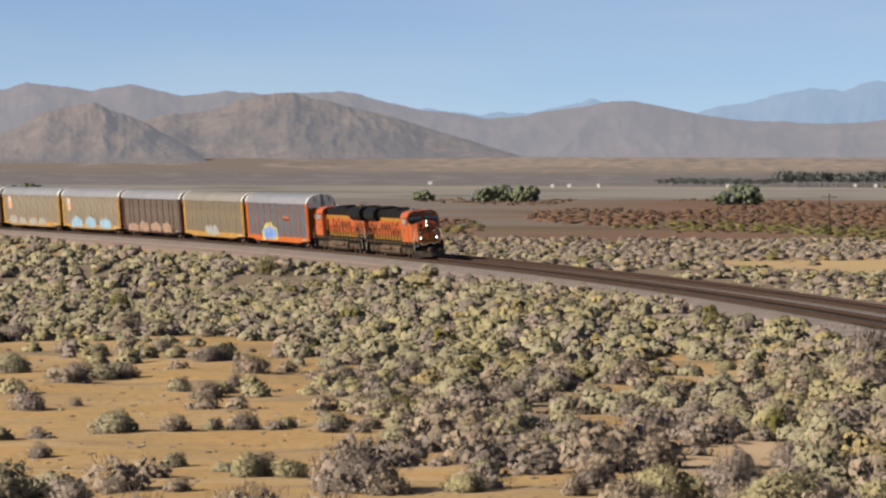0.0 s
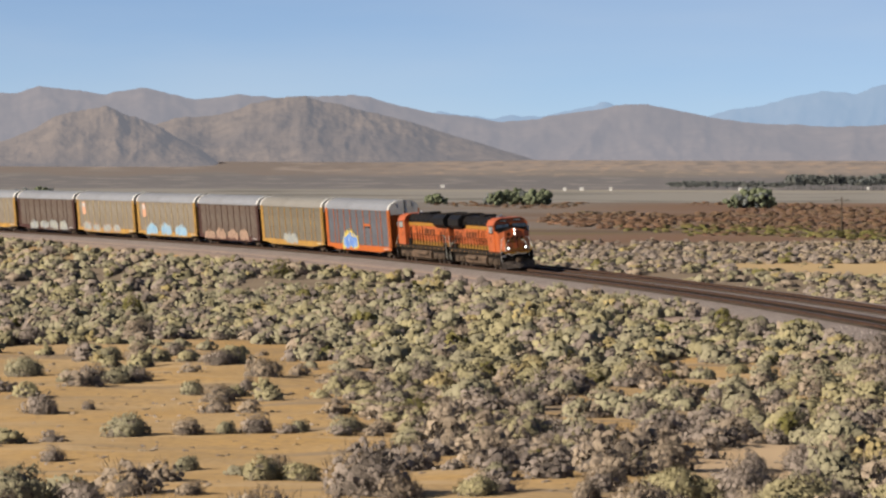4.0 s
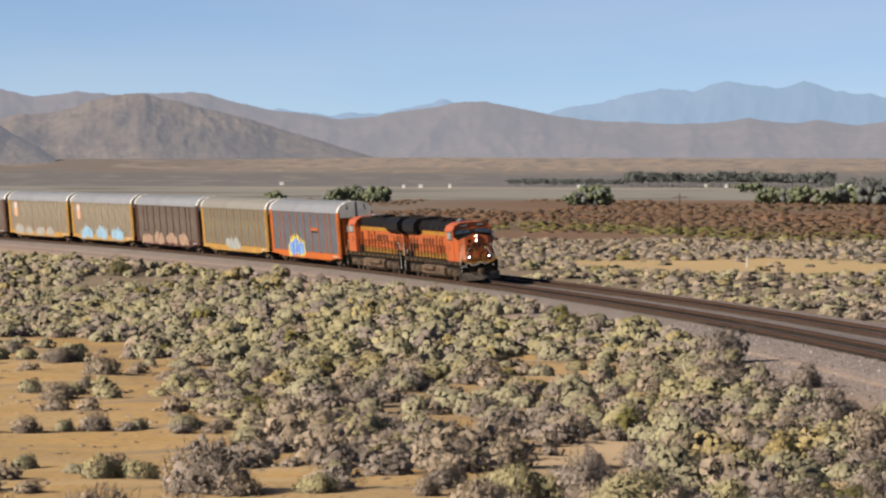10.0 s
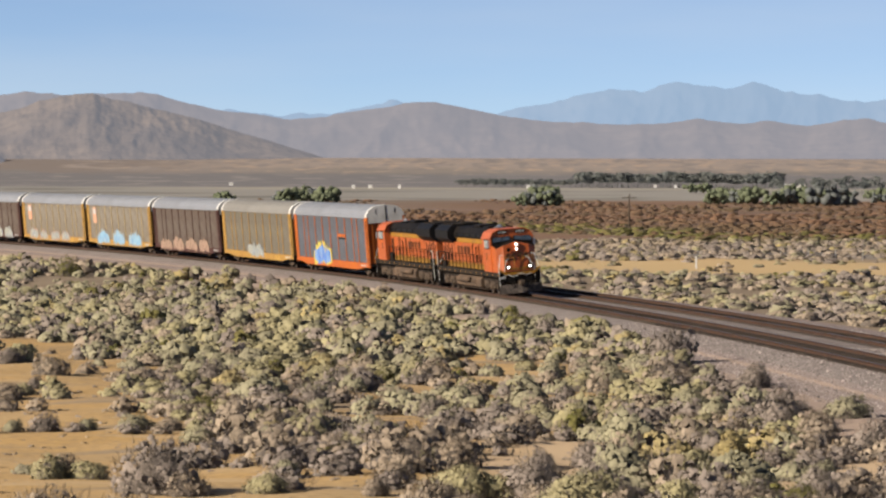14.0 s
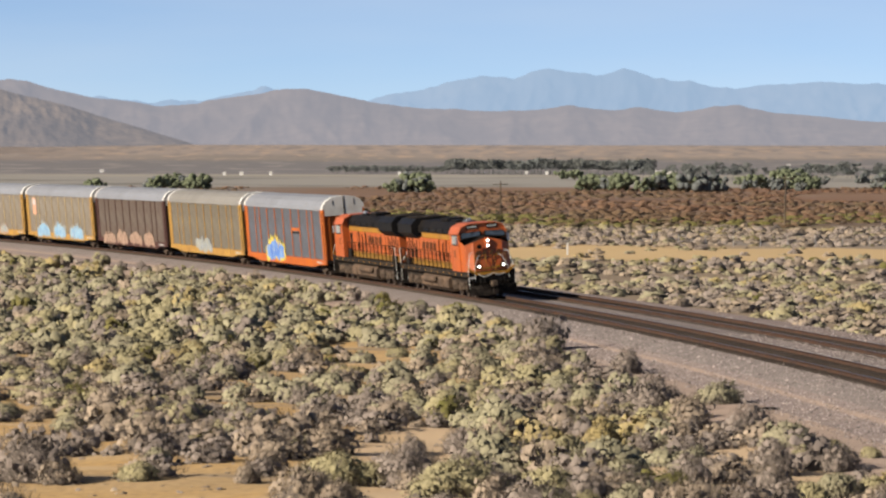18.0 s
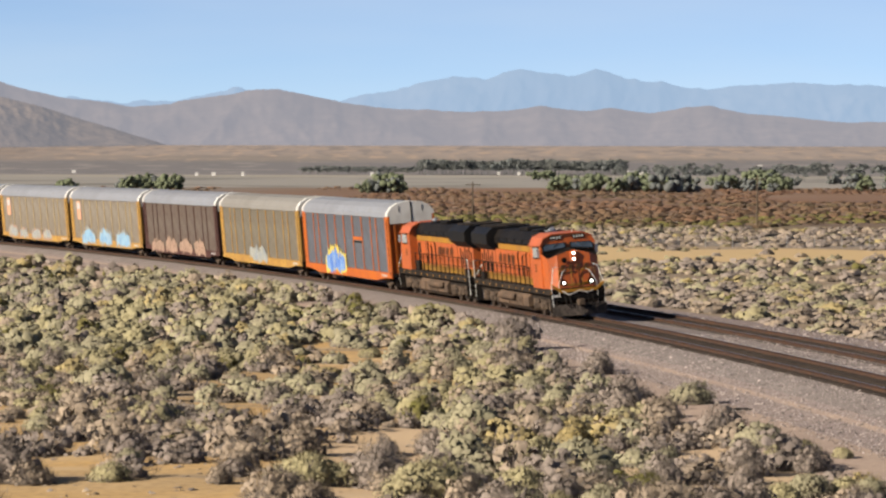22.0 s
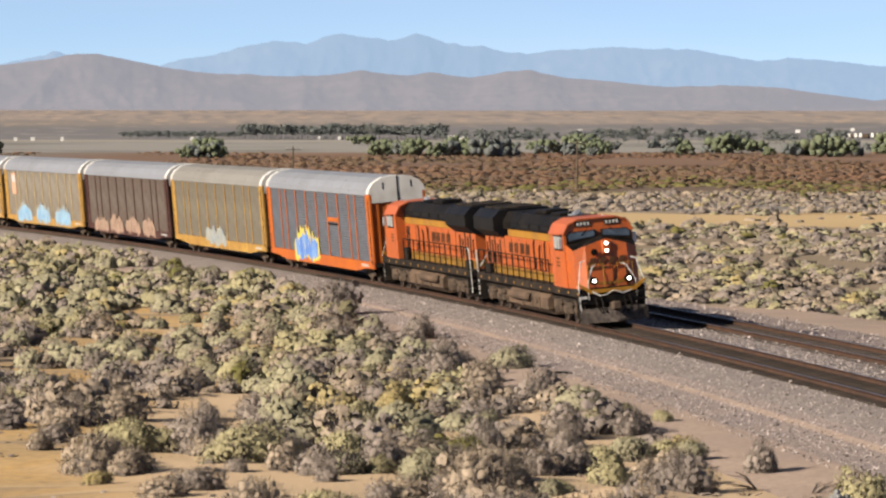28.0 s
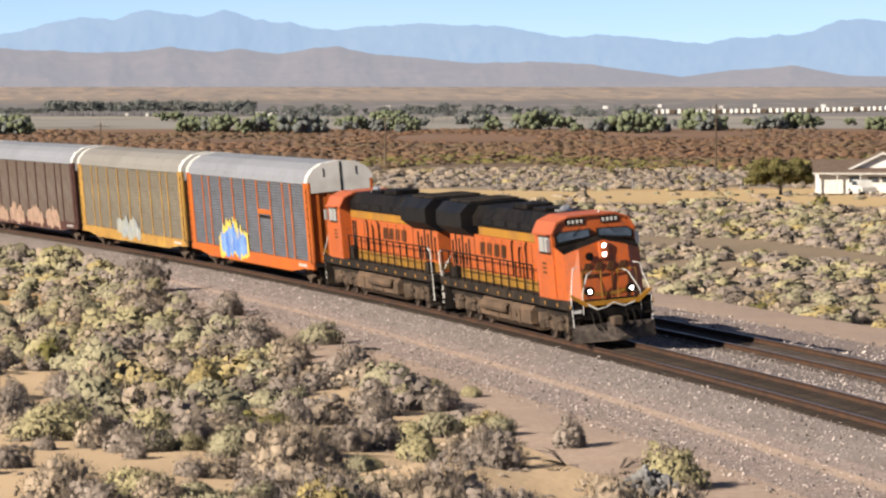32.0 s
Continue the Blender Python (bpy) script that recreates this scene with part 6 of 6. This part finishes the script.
for k in range(34):
    plant("green" if k % 3 else "dark", rng.uniform(2.0, 13), rng.uniform(1320, 1750), rng.uniform(3.5, 6), rng.uniform(0, 6), "green shade tree on the dry plain")
grove = []
for k in range(6):
    v, f = leaf_cloud(rng, [(rng.uniform(-0.3, 0.3), rng.uniform(-0.3, 0.3), rng.uniform(0.35, 0.8), rng.uniform(0.14, 0.24)) for _i in range(8)], 170, 0.07)
    trunk = np.array([(-0.03, 0, -0.05), (0.03, 0, -0.05), (0, 0, 0.5), (0, -0.03, -0.05), (0, 0.03, -0.05), (0, 0, 0.5)])
    grove.append((np.concatenate([v, trunk]), np.concatenate([f, np.array([(0, 1, 2), (3, 4, 5)]) + len(v)])))
row = []
for k in range(210):
    az = -1.75 + 4.75 * k / 209
    x, y = place(az + rng.uniform(-0.02, 0.02), 2560 + 60 * math.sin(k))
    row.append((x, y, stand(x, y), (5.0 if az < 0 else 9.0) * rng.uniform(0.8, 1.25), 1.0, rng.uniform(0, 6)))
scatter("windbreak", grove, row, TREE_DARK, "long dark row of windbreak trees across the plain", "trees")
row = []
for k in range(130):
    x, y = place(rng.uniform(2.8, 8.9), rng.uniform(1900, 2650))
    row.append((x, y, stand(x, y), rng.uniform(4, 9), 1.0, rng.uniform(0, 6)))
scatter("distant_trees", grove, row, TREE_DARK, "scattered dark trees far across the plain", "trees")


# dead wood, rocks and the clods on the mound
def dead_branch(x, y, long, turn, label):
    r = random.Random(int(x * 10))
    bm = bmesh.new()
    for k in range(9):
        a = turn + r.uniform(-1.1, 1.1)
        q, h = long * r.uniform(0.4, 1.0), long * r.uniform(0.05, 0.45)
        tube(bm, [(0, 0, 0.03), (q * 0.5 * math.cos(a), q * 0.5 * math.sin(a), h * 0.8), (q * math.cos(a + 0.3), q * math.sin(a + 0.3), h)], [0.022, 0.014, 0.006], 5)
    ob = new("dead_branch", mesh_of("dead_branch", bm, DEADWOOD))
    ob.location = (x, y, stand(x, y))
    return tagged(ob, label, "dead wood", "dead wood on the sand")


for x, y, long, turn in ((11.6, 122.5, 1.9, 0.4), (13.4, 100.2, 1.6, 3.0), (14.6, 99.0, 1.4, 0.6), (12.6, 96.6, 1.1, 1.2), (6.4, 100.5, 1.2, 2.4), (-16.3, 139.5, 0.9, 0.2), (7.6, 113.6, 1.3, 4.0)):
    dead_branch(x, y, long * 0.7, turn, "grey dead branches lying on the sand")
bm = bmesh.new()
prism(bm, [(-0.5, 0.0), (-0.1, 0.1), (0.35, 0.07), (0.55, 0.0)], -0.09, 0.09, "y")
plank = new("rail_debris", mesh_of("rail_debris", bm, BLACK))
plank.matrix_world = pose(*[float(v) for v in on_track(13.3, 6.3)], -0.87, 0, 0, 10)
tagged(plank, "dark scrap lying on the gravel verge", "debris")


def rock_heap(x, y, wide, count, material, label):
    r = random.Random(7)
    bm = bmesh.new()
    for k in range(count):
        a, q = r.uniform(0, 6.28), wide * math.sqrt(r.random())
        s = r.uniform(0.08, 0.2)
        h = 0.55 * wide * max(0.0, 1 - q / wide)
        m = Matrix.Translation((q * math.cos(a), q * math.sin(a), h)) @ Euler((r.uniform(0, 3), r.uniform(0, 3), r.uniform(0, 3))).to_matrix().to_4x4() @ Matrix.Diagonal((s, s * 0.8, s * 0.65, 1))
        bmesh.ops.create_icosphere(bm, subdivisions=1, radius=1.0, matrix=m)
    ob = new("rock_heap", mesh_of("rock_heap", bm, material))
    ob.location = (x, y, stand(x, y) - 0.02)
    return tagged(ob, label, "rocks", kind="stuff")


rock_heap(14.3, 92.0, 1.1, 90, ROCK, "heap of broken grey rocks on the sand")

# power poles, marker post, fence
def power_pole(az, far, high):
    top = new("power_pole")
    bm = bmesh.new()
    tube(bm, [(0, 0, -0.3), (0, 0, high * 0.5), (0, 0, high)], [0.19, 0.16, 0.12], 8)
    part("pole", bm, BARK, top)
    bm = bmesh.new()
    box(bm, -1.5, 1.5, -0.07, 0.07, high - 0.75, high - 0.6)
    arm = part("crossarm", bm, BARK, top)
    for x in (-1.35, -0.6, 0.6, 1.35):
        bm = bmesh.new()
        tube(bm, [(x, 0, high - 0.6), (x, 0, high - 0.4)], [0.03, 0.06], 6)
        part("insulator", bm, WHITE, arm)
    x, y = place(az, far)
    top.matrix_world = pose(x, y, stand(x, y), 0, 0, -az + 12)
    return tagged(top, "weathered wooden power pole with one crossarm", "power pole", "power poles on the plain")


power_pole(0.77, 773, 7.2)
power_pole(4.96, 679, 9.0)
power_pole(9.83, 662, 11.2)
bm = bmesh.new()
box(bm, -0.12, 0.12, -0.06, 0.06, -0.2, 1.5, 0.02)
post = new("marker_post", mesh_of("marker_post", bm, WHITE))
px, py = place(1.76, 470)
post.matrix_world = pose(px, py, stand(px, py))
tagged(post, "short white marker post in the scrub", "post")
fence = new("fence")
tagged(fence, "thin wire fence on slim metal posts", "fence")
bm = bmesh.new()
box(bm, -0.035, 0.035, -0.035, 0.035, -0.1, 1.45)
fence_post = mesh_of("fence_post", bm, SILVER)
line = [place(a, 516) for a in np.arange(3.0, 13.5, 0.4)]
for x, y in line:
    piece("fence_post", fence_post, fence, pose(x, y, stand(x, y)))
for h in (0.5, 0.9, 1.3):
    bm = bmesh.new()
    tube(bm, [(x, y, stand(x, y) + h) for x, y in line], 0.006, 3)
    part("wire", bm, SILVER, fence)


# ---- the house and the cars at its door ----
def build_house():
    top = new("house")
    hw, dep = 9.5, 9.0       # half length of the front, depth
    bm = bmesh.new()
    box(bm, -7.5, hw, 0, dep, -0.5, 2.35)
    part("wall", bm, STUCCO, top, "white rendered wall")
    bm = bmesh.new()
    prism(bm, [(-0.6, 2.25), (4.5, 4.1), (9.6, 2.25), (9.6, 2.4), (4.5, 4.28), (-0.6, 2.4)], -8.2, 9.6)
    part("roof", bm, SHINGLE, top, "brown shingle roof")
    bm = bmesh.new()
    box(bm, -8.25, 9.6, -0.72, -0.58, 2.2, 2.45)
    part("fascia", bm, WHITE, top, "white eaves board")
    bm = bmesh.new()
    prism(bm, [(-4.4, 2.4), (0.3, 5.1), (5.0, 2.4)], 1.3, 1.6, "y")
    box(bm, 1.4, 9.4, -1.5, 0.0, -0.5, 2.4)
    part("gable", bm, STUCCO, top, "white gable end")
    for s in (-1, 1):
        bm = bmesh.new()
        prism(bm, [(0.3, 5.05), (0.3 + s * 5.2, 2.1), (0.3 + s * 5.2, 2.3), (0.3, 5.3)], 0.9, 8.6, "y")
        part("gable_roof", bm, SHINGLE, top)
        bm = bmesh.new()
        prism(bm, [(0.3, 5.02), (0.3 + s * 5.3, 2.05), (0.3 + s * 5.3, 2.35), (0.3, 5.35)], 0.78, 0.9, "y")
        part("bargeboard", bm, WHITE, top, "white bargeboard")
    for x in (-3.9, -1.7, 0.0):
        bm = bmesh.new()
        box(bm, x, x + 1.5, -0.06, 0.02, 1.05, 1.95)
        w = part("window", bm, WHITE, top)
        bm = bmesh.new()
        box(bm, x + 0.08, x + 1.42, -0.08, -0.05, 1.12, 1.88)
        part("pane", bm, GLASS, w)
    bm = bmesh.new()
    box(bm, 4.6, 6.4, -1.54, -1.48, 0.9, 2.0)
    w = part("window", bm, WHITE, top)
    bm = bmesh.new()
    box(bm, 4.7, 6.3, -1.56, -1.53, 1.0, 1.9)
    part("pane", bm, GLASS, w)
    for x in (-8.0, -5.4, -2.6):
        bm = bmesh.new()
        box(bm, x, x + 0.14, -0.7, -0.56, -0.5, 2.25)
        part("porch_post", bm, WHITE, top)
    return top


house = build_house()
hx, hy = place(12.25, 471)
house.matrix_world = pose(hx, hy, stand(hx, hy) + 0.42, 0, 0, -9) @ Matrix.Diagonal((1, 1, 0.86, 1))
tagged(house, "single-storey white house with brown roof and gable", "house")


def build_pickup():
    top = new("pickup_truck")
    bm = bmesh.new()
    prism(bm, [(-2.6, 0.45), (2.55, 0.45), (2.6, 0.95), (1.2, 1.1), (0.75, 1.75), (-0.9, 1.8), (-1.05, 1.12), (-2.6, 1.1)], -0.92, 0.92, "y")
    part("body", bm, WHITE, top, "white painted body")
    bm = bmesh.new()
    prism(bm, [(1.08, 1.14), (0.72, 1.7), (-0.85, 1.72), (-0.95, 1.14)], -0.935, 0.935, "y")
    part("window", bm, GLASS, top)
    for x in (-1.7, 1.65):
        for y in (-0.82, 0.82):
            bm = bmesh.new()
            disc(bm, (x, y, 0.38), 0.38, 0.13, "y", 16)
            wh = part("wheel", bm, BLACK, top)
            bm = bmesh.new()
            disc(bm, (x, y * 1.16, 0.38), 0.2, 0.02, "y", 12)
            part("rim", bm, SILVER, wh)
    bm = bmesh.new()
    box(bm, 2.55, 2.7, -0.9, 0.9, 0.45, 0.62, 0.03)
    part("bumper", bm, SILVER, top)
    return top


truck = build_pickup()
tx, ty = place(11.97, 461)
truck.matrix_world = pose(tx, ty, stand(tx, ty), 0, 0, -82)
tagged(truck, "white pickup truck parked before the house", "pickup truck")


# far sheds and a standing freight train
def shed(az, far, w, h, label):
    top = new("shed")
    bm = bmesh.new()
    box(bm, -w / 2, w / 2, -3, 3, -0.5, h)
    part("wall", bm, STUCCO, top)
    bm = bmesh.new()
    prism(bm, [(-3.1, h - 0.05), (0, h + 0.5), (3.1, h - 0.05), (3.1, h + 0.08), (0, h + 0.62), (-3.1, h + 0.08)], -w / 2 - 0.08, w / 2 + 0.08)
    part("roof", bm, WHITE, top)
    x, y = place(az, far)
    top.matrix_world = pose(x, y, stand(x, y), 0, 0, -az)
    return tagged(top, label, "building", "far farm buildings")


for az, far, w, h in ((-3.3, 2350, 4, 2.4), (-3.05, 2380, 5, 2.4), (-2.62, 2350, 3.5, 3.0), (-0.72, 2400, 4, 2.4), (1.15, 2520, 4, 2.4), (1.45, 2500, 3.5, 2.6), (3.2, 2560, 15, 3.4), (3.0, 2540, 4, 2.4), (5.0, 2950, 8, 3),
                      (8.2, 2950, 9, 3), (9.0, 2990, 7, 3), (9.9, 2950, 8, 3), (10.4, 2990, 6, 3), (11.4, 2990, 9, 3), (-5.1, 2700, 7, 2.6)):
    shed(az, far, w * (0.5 if far < 2560 and w < 7 else 0.9 if w > 10 else 0.42), h * 0.6, "small pale building far across the plain")
bm = bmesh.new()
box(bm, -1.1, 1.1, -1.3, 1.3, 1.0, 3.9, 0.05)
van = mesh_of("container", bm, WHITE)
bm = bmesh.new()
box(bm, -3.9, 3.9, -1.3, 1.3, 0.5, 1.15)
flat = mesh_of("flat_bed", bm, SILL)
bm = bmesh.new()
box(bm, -2.2, 2.2, -1.25, 1.25, 1.15, 3.6, 0.05)
crate = mesh_of("dark_container", bm, TRUCK)
for k in range(28):
    az = 9.0 + 0.168 * k
    x, y = place(az, 2700 + 9 * k)
    car = new("flat_wagon")
    piece("flat_bed", flat, car, Matrix.Identity(4))
    piece("container", van, car, pose(-2.4 + 0.3 * (k % 3), 0, 0.15))
    if k % 4 != 1:
        piece("container", van, car, pose(2.9 - 0.2 * (k % 2), 0, 0.1))
    piece("dark_container", crate, car, pose(1.5, 0, 0))
    car.matrix_world = pose(x, y, stand(x, y) - 0.3, 0, 0, -az - 25)
    tagged(car, "far container wagon of a standing freight train", "rail car", "standing freight train far off")

motions()
